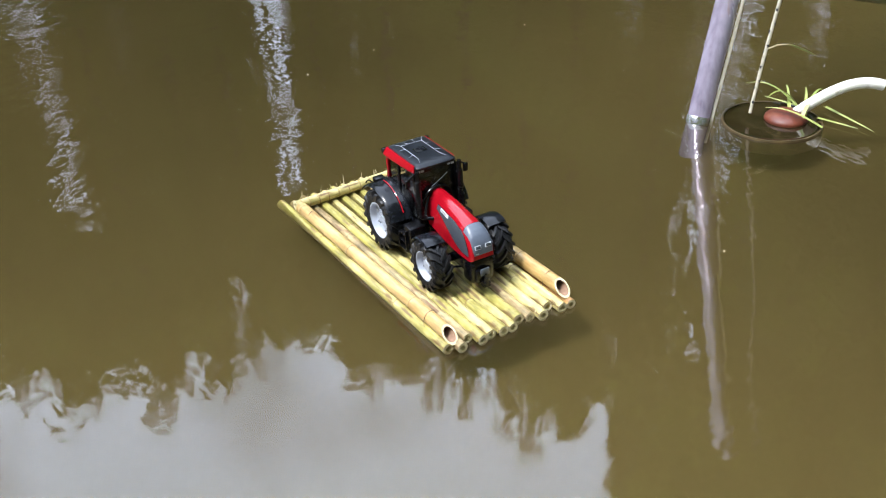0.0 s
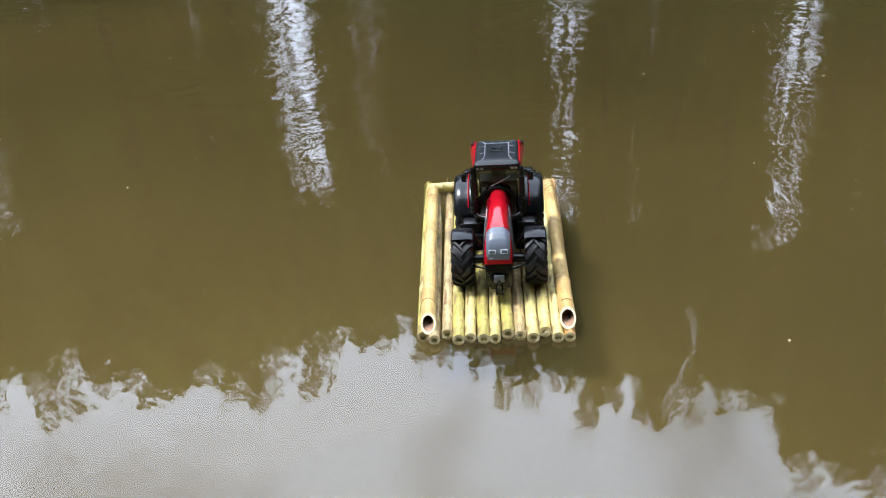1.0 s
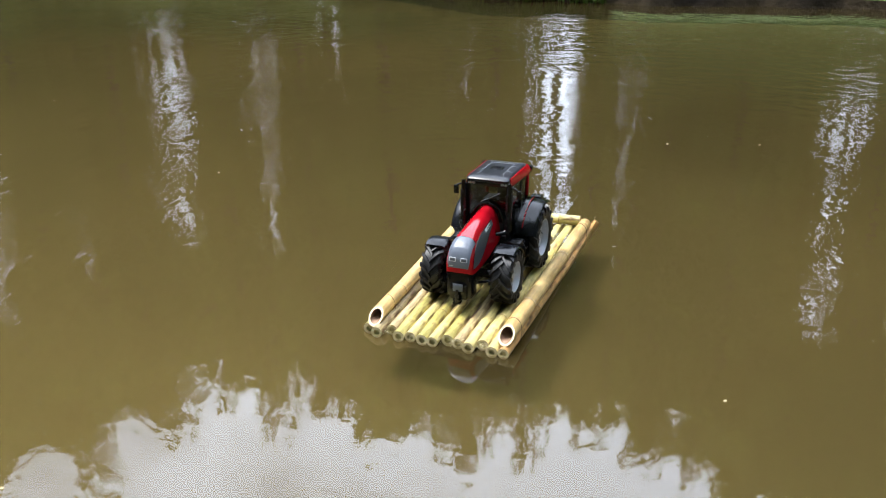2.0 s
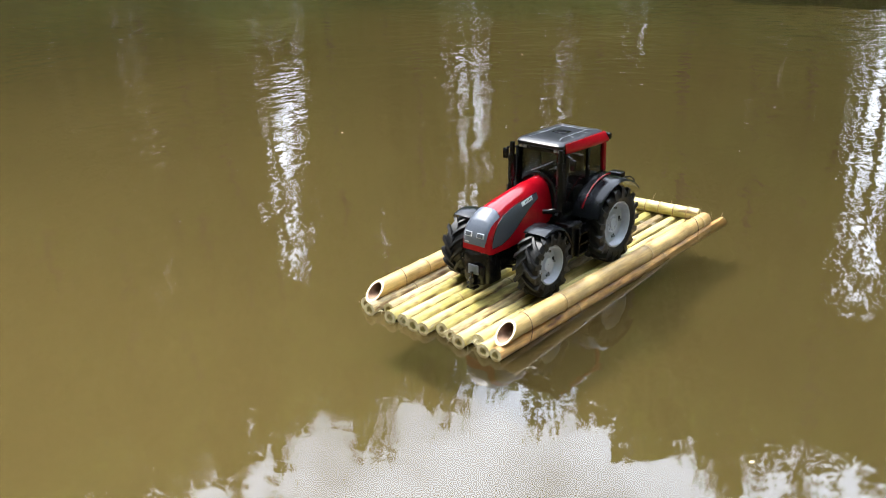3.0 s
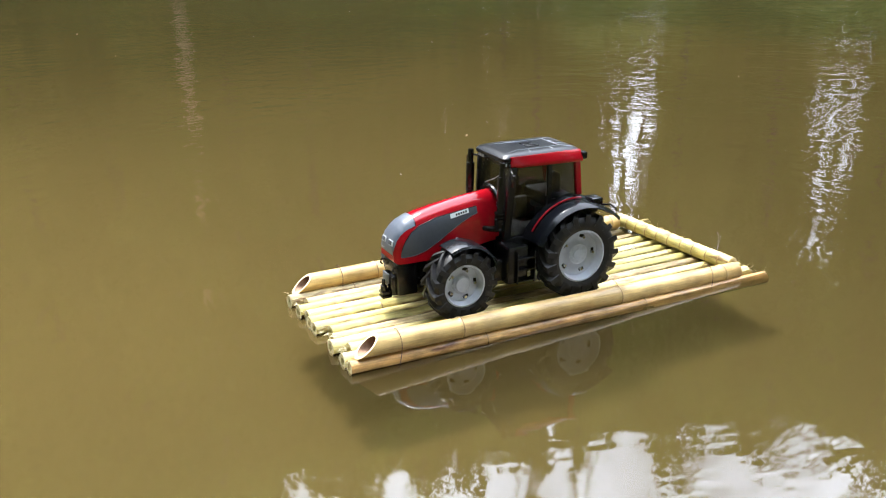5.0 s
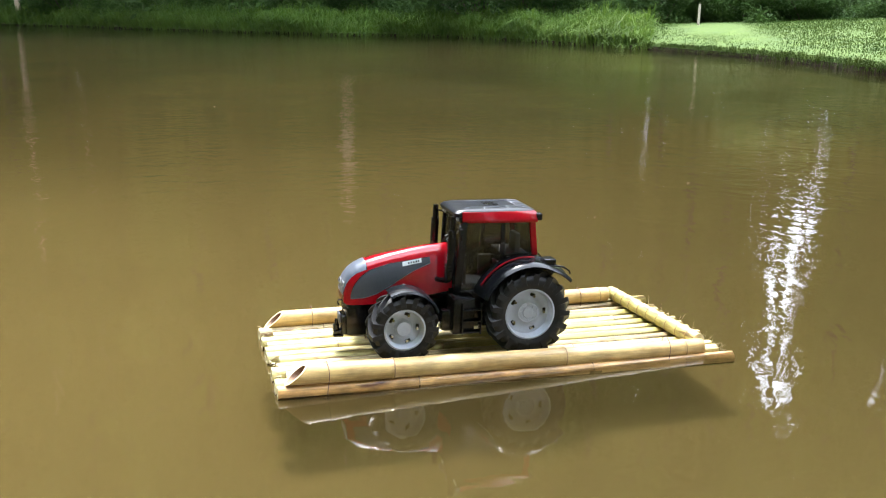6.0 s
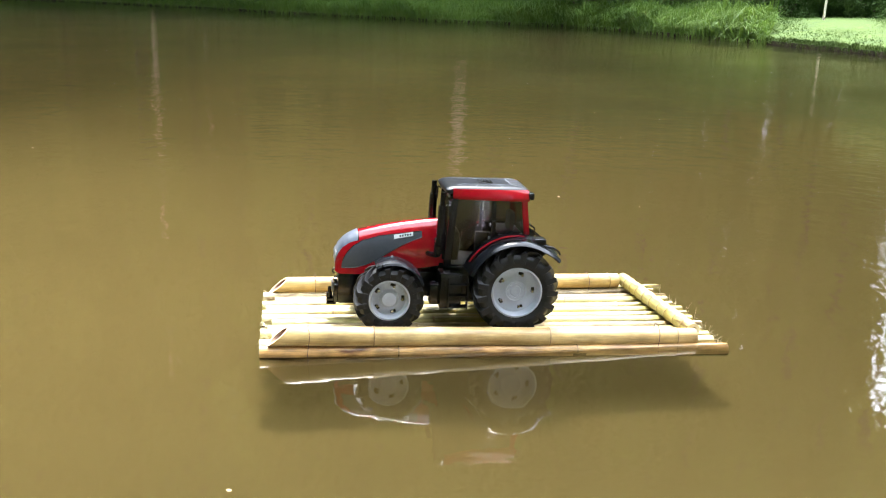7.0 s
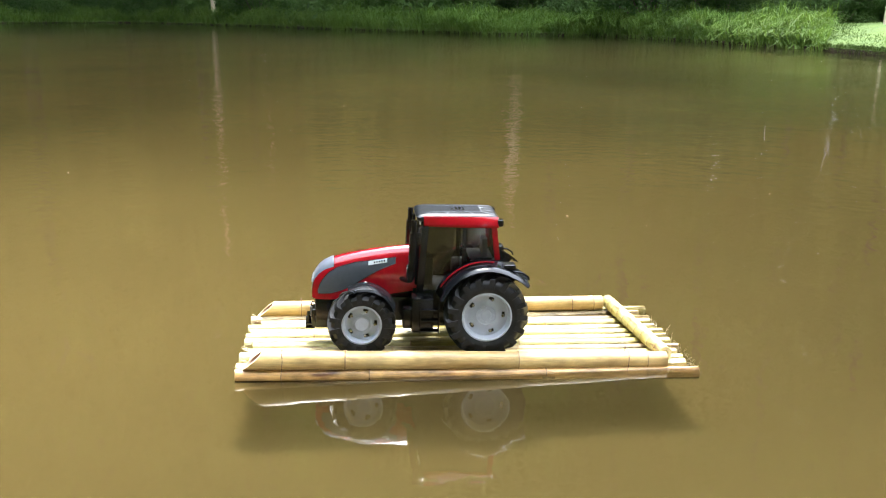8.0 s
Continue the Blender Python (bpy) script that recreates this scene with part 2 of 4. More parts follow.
BAMBOO = surf("green_yellow_bamboo", (0.34, 0.295, 0.07), (0.62, 0.52, 0.21), 0.4, scale=11, stretch=(1, 5, 5), vary=0.42, spots=(0.22, 0.14, 0.055), spot_scale=19, spot_at=0.565, bump=0.0004, bump_scale=120, streak=0.52)
RAIL = surf("straw_bamboo", (0.37, 0.215, 0.07), (0.60, 0.42, 0.17), 0.36, scale=8, stretch=(1, 4, 4), vary=0.1, spots=(0.42, 0.22, 0.09), spot_scale=10, spot_at=0.68, bump=0.0003, bump_scale=120, streak=0.42)
TAN = surf("wet_tan_bamboo", (0.38, 0.19, 0.058), (0.60, 0.35, 0.125), 0.32, scale=8, stretch=(1, 4, 4), spots=(0.12, 0.05, 0.025), spot_scale=12, spot_at=0.63, bump=0.0003, bump_scale=120, streak=0.68)
STAINED = surf("brown_stained_bamboo", (0.2, 0.125, 0.045), (0.52, 0.41, 0.2), 0.5, scale=14, stretch=(1, 4, 4), vary=0.2, spots=(0.2, 0.11, 0.05), spot_scale=20, spot_at=0.57, bump=0.0005, bump_scale=120, streak=0.68)
# wet bamboo, darkened further to paint in the shade under the poles
SOAKED_SHADED = surf("soaked_shaded_bamboo", (0.05, 0.028, 0.012), (0.11, 0.062, 0.026), 0.2, scale=20, stretch=(1, 4, 4), spots=(0.03, 0.018, 0.008), spot_scale=30)
NODE = surf("bamboo_joint", (0.16, 0.09, 0.04), (0.36, 0.24, 0.1), 0.6, scale=60)
PITH = surf("cut_bamboo", (0.6, 0.5, 0.27), (0.76, 0.66, 0.4), 0.75, scale=90)
CORE = surf("pale_bamboo_core", (0.46, 0.38, 0.16), (0.62, 0.53, 0.27), 0.85, scale=160)
HOLLOW = surf("bamboo_inside", (0.14, 0.075, 0.045), (0.3, 0.18, 0.11), 0.8, scale=50)
FIBRE = surf("bamboo_fibre", (0.5, 0.42, 0.24), (0.66, 0.58, 0.36), 0.8, scale=90)
WIRE = surf("rusty_wire", (0.1, 0.06, 0.05), (0.22, 0.15, 0.12), 0.5, 0.6, scale=200)
PIPE = surf("weathered_steel_pipe", (0.24, 0.2, 0.26), (0.46, 0.41, 0.5), 0.24, 0.35, scale=14, stretch=(1, 1, 0.25), spots=(0.34, 0.2, 0.13), spot_scale=22, spot_at=0.62, wear=0.14, bump=0.0006)
ROPE = surf("pale_rope", (0.36, 0.33, 0.24), (0.55, 0.5, 0.38), 0.85, scale=120)
ROPEDOT = surf("black_rope_fleck", (0.015, 0.015, 0.015), (0.03, 0.03, 0.03), 0.8, scale=100)
HOSE = surf("white_hose", (0.62, 0.6, 0.52), (0.76, 0.74, 0.66), 0.4, scale=18, spots=(0.4, 0.36, 0.26), spot_scale=30, spot_at=0.64)
BASIN = surf("dark_brown_basin", (0.012, 0.008, 0.003), (0.026, 0.017, 0.007), 0.08, scale=20)
RIMWET = surf("wet_basin_rim", (0.05, 0.035, 0.015), (0.1, 0.07, 0.03), 0.3, scale=25)
FLOAT = surf("orange_plastic_float", (0.075, 0.016, 0.007), (0.14, 0.032, 0.013), 0.5, scale=25, spots=(0.16, 0.05, 0.02), spot_scale=25)
LEAF = leafy(surf("tree_leaf", (0.035, 0.055, 0.013), (0.12, 0.15, 0.034), 0.6, scale=0.4, vary=0.8, spec=0.2), (0.21, 0.26, 0.05), 0.5)
LEAFB = leafy(surf("bush_leaf", (0.022, 0.05, 0.013), (0.055, 0.105, 0.024), 0.6, scale=1.6, vary=0.5, spec=0.2), (0.08, 0.15, 0.035), 0.4)
# lighter variant of the bush leaf, with sunlight put into its colour
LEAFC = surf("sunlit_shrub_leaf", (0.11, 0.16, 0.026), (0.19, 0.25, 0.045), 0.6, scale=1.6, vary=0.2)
REED = leafy(surf("reed_leaf", (0.02, 0.055, 0.009), (0.1, 0.175, 0.028), 0.65, scale=2.6, spots=(0.17, 0.185, 0.05), spot_scale=5, spot_at=0.64, spec=0.2), (0.12, 0.2, 0.03), 0.35)
GRASS = surf("grass_ground", (0.034, 0.074, 0.007), (0.07, 0.12, 0.014), 0.9, scale=3.5, spots=(0.11, 0.135, 0.03), spot_scale=14, spot_at=0.6, bump=0.012, bump_scale=30)
BLADE = surf("lawn_blade", (0.037, 0.079, 0.008), (0.077, 0.122, 0.016), 0.65, scale=2.0, spec=0.2)
SOIL = surf("wet_bank_soil", (0.008, 0.006, 0.004), (0.028, 0.021, 0.012), 0.95, scale=3, bump=0.02, bump_scale=14, spec=0.1)
BARK = surf("grey_brown_bark", (0.05, 0.04, 0.03), (0.13, 0.105, 0.08), 0.9, scale=3, stretch=(1, 1, 0.3), bump=0.03)
PALEBARK = surf("pale_bark", (0.28, 0.22, 0.15), (0.4, 0.32, 0.23), 0.85, scale=3, stretch=(1, 1, 0.3), bump=0.02)
STAKE = surf("weathered_stake", (0.4, 0.35, 0.27), (0.55, 0.5, 0.4), 0.85, scale=9)
FRESH = surf("floating_grass_blade", (0.2, 0.27, 0.05), (0.42, 0.45, 0.14), 0.5, scale=30)

# ---- mesh helpers ----
def mesh_of(name, bm, *mats, flat=False):
    me = bpy.data.meshes.new(name)
    bmesh.ops.recalc_face_normals(bm, faces=bm.faces)
    bm.to_mesh(me)
    bm.free()
    for m in mats:
        me.materials.append(m)
    if not flat:
        me.polygons.foreach_set("use_smooth", [True] * len(me.polygons))
        me.set_sharp_from_angle(angle=radians(38))
    return me


def part(name, bm, material, parent, label="", flat=False):
    mats = material if isinstance(material, (tuple, list)) else (material,)
    ob = new(name, mesh_of(name, bm, *mats, flat=flat))
    if parent:
        ob.parent = parent
    if label:
        ob["label"] = label
    return ob


def thing(name, m, label, category, group="", kind=""):
    ob = new(name)
    ob.empty_display_size = 0.05
    ob.matrix_world = m
    return tagged(ob, label, category, group, kind)


def box(bm, c, s, bev=0.0, m=None):
    made = bmesh.ops.create_cube(bm, size=1, matrix=(m or Matrix()) @ Matrix.Translation(c) @ Matrix.Diagonal((*s, 1)))
    if bev:
        edges = list({e for v in made["verts"] for e in v.link_edges})
        bmesh.ops.bevel(bm, geom=edges, offset=bev, segments=2, profile=0.6, affect="EDGES")
    return bm


def boxes(*rows):
    bm = bmesh.new()
    for c, s, bev in rows:
        box(bm, c, s, bev)
    return bm


def loft(bm, rings, cap0=True, cap1=True, closed=True, mats=None):
    loops = [[bm.verts.new(p) for p in ring] for ring in rings]
    k = len(loops[0])
    for i in range(len(loops) - 1):
        a, b = loops[i], loops[i + 1]
        for j in range(k if closed else k - 1):
            f = bm.faces.new((a[j], a[(j + 1) % k], b[(j + 1) % k], b[j]))
            if mats:
                f.material_index = mats[i]
    if cap0:
        bm.faces.new(loops[0][::-1])
    if cap1:
        bm.faces.new(loops[-1])
    return loops


def sweep(bm, pts, radii, seg=10, cap=True):
    pts = [Vector(p) for p in pts]
    if not isinstance(radii, (list, tuple)):
        radii = [radii] * len(pts)
    side, rings = None, []
    for i, p in enumerate(pts):
        d = (pts[min(i + 1, len(pts) - 1)] - pts[max(i - 1, 0)]).normalized()
        if side is None:
            side = d.orthogonal().normalized()
        side = (side - d * side.dot(d)).normalized()
        up = d.cross(side)
        rings.append([p + (side * math.cos(a) + up * math.sin(a)) * radii[i] for a in (2 * math.pi * j / seg for j in range(seg))])
    loft(bm, rings, cap, cap)
    return bm


def rod(p0, p1, r, seg=10, r1=None):
    return sweep(bmesh.new(), [p0, p1], [r, r if r1 is None else r1], seg)


def lathe(bm, profile, seg=28, mats=None, axis="y"):
    """Turns (radius, along) pairs round the y or z axis."""
    rings = []
    for r, a in profile:
        ring = []
        for j in range(seg):
            t = 2 * math.pi * j / seg
            ring.append((r * math.cos(t), a, r * math.sin(t)) if axis == "y" else (r * math.cos(t), r * math.sin(t), a))
        rings.append(ring)
    loft(bm, rings, False, False, True, mats)
    return bm


def grid(bm, rows):
    vs = [[bm.verts.new(p) for p in row] for row in rows]
    for i in range(len(vs) - 1):
        for j in range(len(vs[0]) - 1):
            bm.faces.new((vs[i][j], vs[i][j + 1], vs[i + 1][j + 1], vs[i + 1][j]))
    return bm


def solid(bm, t):
    bmesh.ops.recalc_face_normals(bm, faces=bm.faces)
    bmesh.ops.solidify(bm, geom=bm.faces[:], thickness=t)
    return bm


def raw(name, verts, faces, material, smooth=False):
    me = bpy.data.meshes.new(name)
    me.from_pydata([tuple(v) for v in verts], [], faces)
    me.materials.append(material)
    if smooth:
        me.polygons.foreach_set("use_smooth", [True] * len(me.polygons))
    me.update()
    return me

# ---- pond, banks and ground ----
LEVEL = -0.0072
SHORE = [(3.5, 0.2), (3.5, 1.2), (4.1, 2.6), (5.05, 4.2), (5.35, 5.65), (5.75, 7.1), (5.9, 8.4), (6.0, 10.9), (5.6, 12.9), (5.1, 17.4), (2.9, 18.6), (-0.6, 23.8),
         (-4.4, 30.5), (-9.0, 36.0), (-16.0, 28.0), (-14.0, 14.0), (-8.0, 4.5), (-4.0, 1.9), (-2.7, 0.9), (-2.6, 0.0), (-2.3, -1.0), (-1.4, -1.8), (-0.2, -2.1),
         (0.8, -2.1), (2.4, -1.9), (3.6, -1.2)]
shore_ang = np.array([math.atan2(y, x) % (2 * math.pi) for x, y in SHORE])
shore_rad = np.array([math.hypot(x, y) for x, y in SHORE])


def shore_r(a):
    return float(np.interp(a % (2 * math.pi), shore_ang, shore_rad, period=2 * math.pi))


def shore_wobble(a):
    return shore_r(a) * (1 + 0.012 * noise.noise((9 * math.cos(a), 9 * math.sin(a), 1.3)) + 0.004 * math.sin(a * 61) + 0.005 * noise.noise((60 * math.cos(a), 60 * math.sin(a), 8.1)))


BANK = [(-0.12, -0.16), (-0.02, -0.03), (-0.005, 0.01), (0.004, 0.038), (0.06, 0.07), (0.5, 0.12), (1.2, 0.17), (3.0, 0.28), (5.5, 0.36), (12.0, 0.6), (22.0, 1.6), (45.0, 3.0), (90.0, 5.0)]


def bank_z(off):
    return float(np.interp(off, [o for o, _ in BANK], [z for _, z in BANK]))


def lay_ground():
    bm, rings, n = bmesh.new(), [], 900
    for f, z in ((0.3, -0.7), (0.9, -0.5)):
        rings.append([(shore_wobble(a) * f * math.cos(a), shore_wobble(a) * f * math.sin(a), z) for a in (2 * math.pi * j / n for j in range(n))])
    for off, z in BANK:
        ring = []
        for j in range(n):
            a = 2 * math.pi * j / n
            r = shore_wobble(a) + off
            ring.append((r * math.cos(a), r * math.sin(a), z + (0.04 * noise.noise((r * math.cos(a) * 0.6, r * math.sin(a) * 0.6, 4)) if off > 1 else 0)))
        rings.append(ring)
    rings.append([(900 * math.cos(2 * math.pi * j / n), 900 * math.sin(2 * math.pi * j / n), 8) for j in range(n)])
    loft(bm, rings, True, False, True, [1, 1, 1, 1, 1] + [0] * 10)
    return tagged(part("ground", bm, (GRASS, SOIL), None), "green grassy ground with wet brown soil at the pond's edge", "ground", kind="structure")


def pond_sheet(name, material, share, z):
    bm, n = bmesh.new(), 900
    ways = [2 * math.pi * j / n for j in range(n)]
    bm.faces.new([bm.verts.new((share * shore_wobble(a) * math.cos(a), share * shore_wobble(a) * math.sin(a), z)) for a in ways])
    bmesh.ops.triangulate(bm, faces=bm.faces[:])
    sheet = part(name, bm, material, None, flat=True)
    if sheet.data.polygons[0].normal.z < 0:
        sheet.data.flip_normals()
    return sheet


lay_ground()
tagged(pond_sheet("water", WATER, 1.0, LEVEL), "murky olive brown pond water with small ripples", "water", kind="structure")
tagged(pond_sheet("silt", SILT, 0.995, LEVEL - 0.075), "brown silt hanging in the pond under its surface", "silt", kind="structure")

# ---- bamboo raft ----
RAFT = pose(0.0, -0.05, -0.0083, 0, 1.4, 0)
raft = thing("bamboo_raft", RAFT, "raft of yellow green bamboo poles floating on murky water", "raft")
rng = random.Random(7)


def bamboo(name, start, end, r, joints, skin, parent, label="", mitre=0.0, bend=0.0, thin=1.0, wall=0.46, seg=16, core=None, wet_shade=False):
    """A bamboo pole from start to end in its parent's space: swollen joints, hollow ends; mitre slants the front cut."""
    start, end = Vector(start), Vector(end)
    length = (end - start).length
    at = [(0.0, 1.0), (0.004, 1.0)]
    for j in joints:
        x = j * length
        at += [(x - 0.006, 1.0), (x - 0.0022, 1.015), (x - 0.0009, 1.075), (x + 0.0009, 1.07), (x + 0.003, 0.985), (x + 0.012, 0.99)]
    at += [(length - 0.003, 1.0), (length, 0.99)]
    ph = rng.uniform(0, 6)
    bow = lambda x: Vector((0, bend * math.sin(math.pi * x / length) + 0.0006 * math.sin(x * 23 + ph), 0.0004 * math.sin(x * 19 + ph)))
    rings, mats = [], []

    def ring(x, f, slant=0.0):
        rr = r * f * (1 - (1 - thin) * x / length)
        return [Vector((x + slant * math.sin(a), rr * math.cos(a), rr * math.sin(a))) + bow(x) for a in (2 * math.pi * j / seg for j in range(seg))]

    inner = 1 - wall
    rings.append(ring(0.03 if core is None else 0.007, inner * 0.9)), mats.append(2)
    rings.append(ring(0.0, inner, mitre * inner)), mats.append(1)
    for i, (x, f) in enumerate(at):
        rings.append(ring(x, f, mitre if i == 0 else (mitre * 0.7 if i == 1 else 0)))
        mats.append(3 if abs(f - 1.075) < 1e-6 else 0)
    mats[-1] = 1
    rings.append(ring(length, inner)), mats.append(2)
    rings.append(ring(length - 0.02, inner * 0.9))
    bm = bmesh.new()
    loft(bm, rings, True, True, True, mats)
    # lower faces of deck poles take the dark colour, for wet and painted shade
    for f in bm.faces:
        if len(f.verts) > 4:
            f.material_index = 2
        elif wet_shade and f.material_index in (0, 3) and f.calc_center_median().z < -0.22 * r:
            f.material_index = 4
    ob = part(name, bm, (skin, PITH, core or HOLLOW, NODE, SOAKED_SHADED), parent, label)
    ob.matrix_local = Matrix.Translation(start) @ (end - start).to_track_quat("X", "Z").to_matrix().to_4x4()
    return ob


POLES = 13
for i in range(POLES):
    f = i / (POLES - 1)
    y0, y1 = -0.12 + 0.234 * f, -0.12 + 0.270 * f
    front = -0.304 + rng.uniform(-0.006, 0.014) + (0 if i in (0, POLES - 1) else 0.004)
    back = {0: 0.322, POLES - 1: 0.330}.get(i, 0.320 + rng.uniform(-0.010, 0.006))
    joints = sorted([0.28, 0.66] if i == 0 else [rng.uniform(0.12, 0.4), rng.uniform(0.5, 0.9)])
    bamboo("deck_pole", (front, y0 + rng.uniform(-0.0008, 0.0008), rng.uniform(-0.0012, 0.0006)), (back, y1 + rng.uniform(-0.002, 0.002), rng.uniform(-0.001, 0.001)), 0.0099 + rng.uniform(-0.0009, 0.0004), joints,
           TAN if i == 0 else (STAINED if i in (4, 10, 11) else BAMBOO), raft, "wet tan bamboo pole" if i == 0 else ("brown-stained bamboo pole" if i in (4, 10, 11) else ""), bend=rng.uniform(-0.001, 0.001), thin=rng.uniform(1.0, 1.1), core=CORE, wet_shade=True)
bamboo("side_rail", (-0.281, -0.1175, 0.0208), (0.279, -0.1085, 0.0140), 0.0128, [0.06 + 0.155, 0.63, 0.95], RAIL, raft, "thick straw-coloured bamboo rail with slanted cut", mitre=0.014, thin=0.93, wall=0.22)
bamboo("side_rail", (-0.284, 0.1040, 0.0180), (0.252, 0.1340, 0.0205), 0.0122, [0.2, 0.6, 0.97], RAIL, raft, "thick straw-coloured bamboo rail with slanted cut", mitre=0.014, thin=0.96, wall=0.24)
bamboo("end_rail", (0.282, -0.097, 0.0190), (0.264, 0.142, 0.0205), 0.0100, [0.08, 0.18, 0.29, 0.39, 0.5, 0.6, 0.7, 0.79, 0.88, 0.95], BAMBOO, raft, "pale bamboo rail across the deck", core=CORE)


def bindings():
    for x, y in ((-0.243, -0.1175), (0.222, -0.1120), (-0.23, 0.108), (0.2, 0.13)):
        bm = bmesh.new()
        ring = [(x + 0.001 * math.sin(3 * a), y + 0.0136 * math.cos(a), 0.0105 + 0.0245 * math.sin(a)) for a in (2 * math.pi * j / 24 for j in range(25))]
        sweep(bm, ring, 0.0005, 6)
        part("binding_wire", bm, WIRE, raft, "thin rusty wire")


def fibres():
    verts, faces = [], []
    for i in range(190):
        y = rng.uniform(-0.125, 0.12)
        at_front = rng.random() < 0.62
        x, s = (-0.298, -1) if at_front else (0.319, 1)
        p = Vector((x + s * rng.uniform(-0.006, 0.004), y, rng.uniform(-0.008, 0.009)))
        d = Vector((s * rng.uniform(0.3, 1), rng.uniform(-0.6, 0.6), rng.uniform(-0.6, 0.7))).normalized() * rng.uniform(0.003, 0.011)
        if not at_front and rng.random() < 0.12:
            d = Vector((rng.uniform(-0.3, 0.5), rng.uniform(-0.4, 0.4), 1)).normalized() * rng.uniform(0.014, 0.026)
        w = d.orthogonal().normalized() * rng.uniform(0.0003, 0.0009)
        k = len(verts)
        mid = p + d * 0.55 + Vector((0, 0, 0.001))
        verts += [p - w, p + w, mid + w * 0.8, mid - w * 0.8, p + d]
        faces += [(k, k + 1, k + 2, k + 3), (k + 3, k + 2, k + 4)]
    ob = new("frayed_fibre", raw("frayed_fibre", verts, faces, FIBRE))
    ob.parent = raft
    tagged(ob, "pale frayed fibres at the cut ends", kind="stuff")


bindings()
fibres()

# ---- toy tractor ----
GROUND_H = 0.0112
tractor = thing("toy_tractor", RAFT @ Matrix.Translation((0.0315, -0.010, GROUND_H)), "red and black toy tractor with silver wheels on the raft", "toy tractor")


def T(x, y, h):
    """Tractor space from the raft's length, the offset from the tractor's middle line and the height over the deck poles' middle."""
    return (x - 0.031, y, h - GROUND_H)


def wheel(name, x, side, h, r, width, rim_r, lugs, lug_h, flat_hub):
    # the middle of the tyre; side -1 is the tractor's left
    yc = side * (0.080 - width / 2)
    base = rod((0, -width * 0.3, 0), (0, width * 0.19, 0), rim_r * 0.18, 20)
    w = part(name, base, RIM, tractor, "silver grey wheel with black lugged tyre")
    w.matrix_local = Matrix.Translation(T(x, yc, h)) @ (Matrix() if side > 0 else Matrix.Rotation(math.pi, 4, "Z"))
    o = width / 2
    rb = r - lug_h
    tyre = bmesh.new()
    prof = [(rim_r, o * 0.62), (rim_r + 0.001, o * 0.82), (rim_r + (rb - rim_r) * 0.35, o * 0.97), (rim_r + (rb - rim_r) * 0.7, o), (rb - 0.003, o * 0.93), (rb, o * 0.78), (rb + 0.0006, 0),
            (rb, -o * 0.78), (rb - 0.003, -o * 0.93), (rim_r + (rb - rim_r) * 0.6, -o), (rim_r, -o * 0.7)]
    lathe(tyre, prof, 40)
    tread = []
    for s in (-1, 1):
        bm, rings = bmesh.new(), []
        sweep_a, half = 1.15 * 2 * math.pi / lugs, 0.165 * 2 * math.pi / lugs
        for q in range(6):
            f = q / 5
            y = s * (-o * 0.1 + f * (o * 1.13))
            a = sweep_a * (1 - f) ** 1.25
            low = rb - 0.0015 - (0.010 if q == 5 else (0.003 if q == 4 else 0))
            top = r - (0.0028 if q == 5 else (0.0005 if q == 4 else 0))
            ww = half * (1.0 + 0.25 * f)
            rings.append([(rr * math.cos(a + da), y, rr * math.sin(a + da)) for rr, da in ((low, -ww * 1.25), (top, -ww * 0.8), (top, ww * 0.8), (low, ww * 1.25))])
        loft(bm, rings)
        tread.append(mesh_of("tread_lug", bm, RUBBER))
    for k in range(2 * lugs):
        lug = new("tread_lug", tread[k % 2])
        lug.parent = w
        lug.matrix_local = Matrix.Rotation(-math.pi * k / lugs, 4, "Y")
    part("tyre", tyre, RUBBER, w, "black rubber tyre with chevron lugs")
    disc = bmesh.new()
    prof = [(rim_r + 0.0012, o * 0.80), (rim_r + 0.0012, o * 0.86), (rim_r - 0.0008, o * 0.88), (rim_r - 0.002, o * 0.7), (rim_r - 0.0035, o * 0.30), (rim_r * 0.72, o * 0.22), (rim_r * 0.5, o * 0.30),
            (rim_r * 0.44, o * 0.42), (rim_r * 0.40, o * 0.44)]
    prof += [(rim_r * 0.38, o * 0.40), (rim_r * 0.22, o * 0.40), (rim_r * 0.20, o * 0.46), (0.0006, o * 0.46)] if flat_hub else [(rim_r * 0.38, o * 0.56), (rim_r * 0.35, o * 0.60), (0.0006, o * 0.6)]
    lathe(disc, prof, 40)
    rim = part("rim", disc, RIM, w)
    for k in range(5):
        a = 2 * math.pi * k / 5 + 0.6
        q = rim_r * 0.72
        bm = bmesh.new()
        box(bm, (0, 0, 0), (0.0042, 0.0016, 0.0074), 0.0008)
        slot = part("rim_slot", bm, BLACK, w, "dark slot in the rim")
        slot.matrix_local = Matrix.Rotation(-a, 4, "Y") @ Matrix.Translation((q, o * 0.22 + 0.0006, 0))
        bolt = part("rim_bolt", rod((0, 0, 0), (0, 0.0046, 0), 0.0019, 8), CHROME, w, "small bright stud")
        bolt.matrix_local = Matrix.Rotation(-a, 4, "Y") @ Matrix.Translation((q - 0.0012, o * 0.22, 0.0014))
    for k in range(8):
        a = 2 * math.pi * k / 8
        nut = part("wheel_nut", rod((0, o * 0.38, 0), (0, o * 0.42 + 0.0012, 0), 0.0013 if flat_hub else 0.001, 6), RIM, w)
        nut.matrix_local = Matrix.Rotation(-a, 4, "Y") @ Matrix.Translation((rim_r * (0.30 if flat_hub else 0.48), 0 if flat_hub else -o * 0.12, 0))
    return w


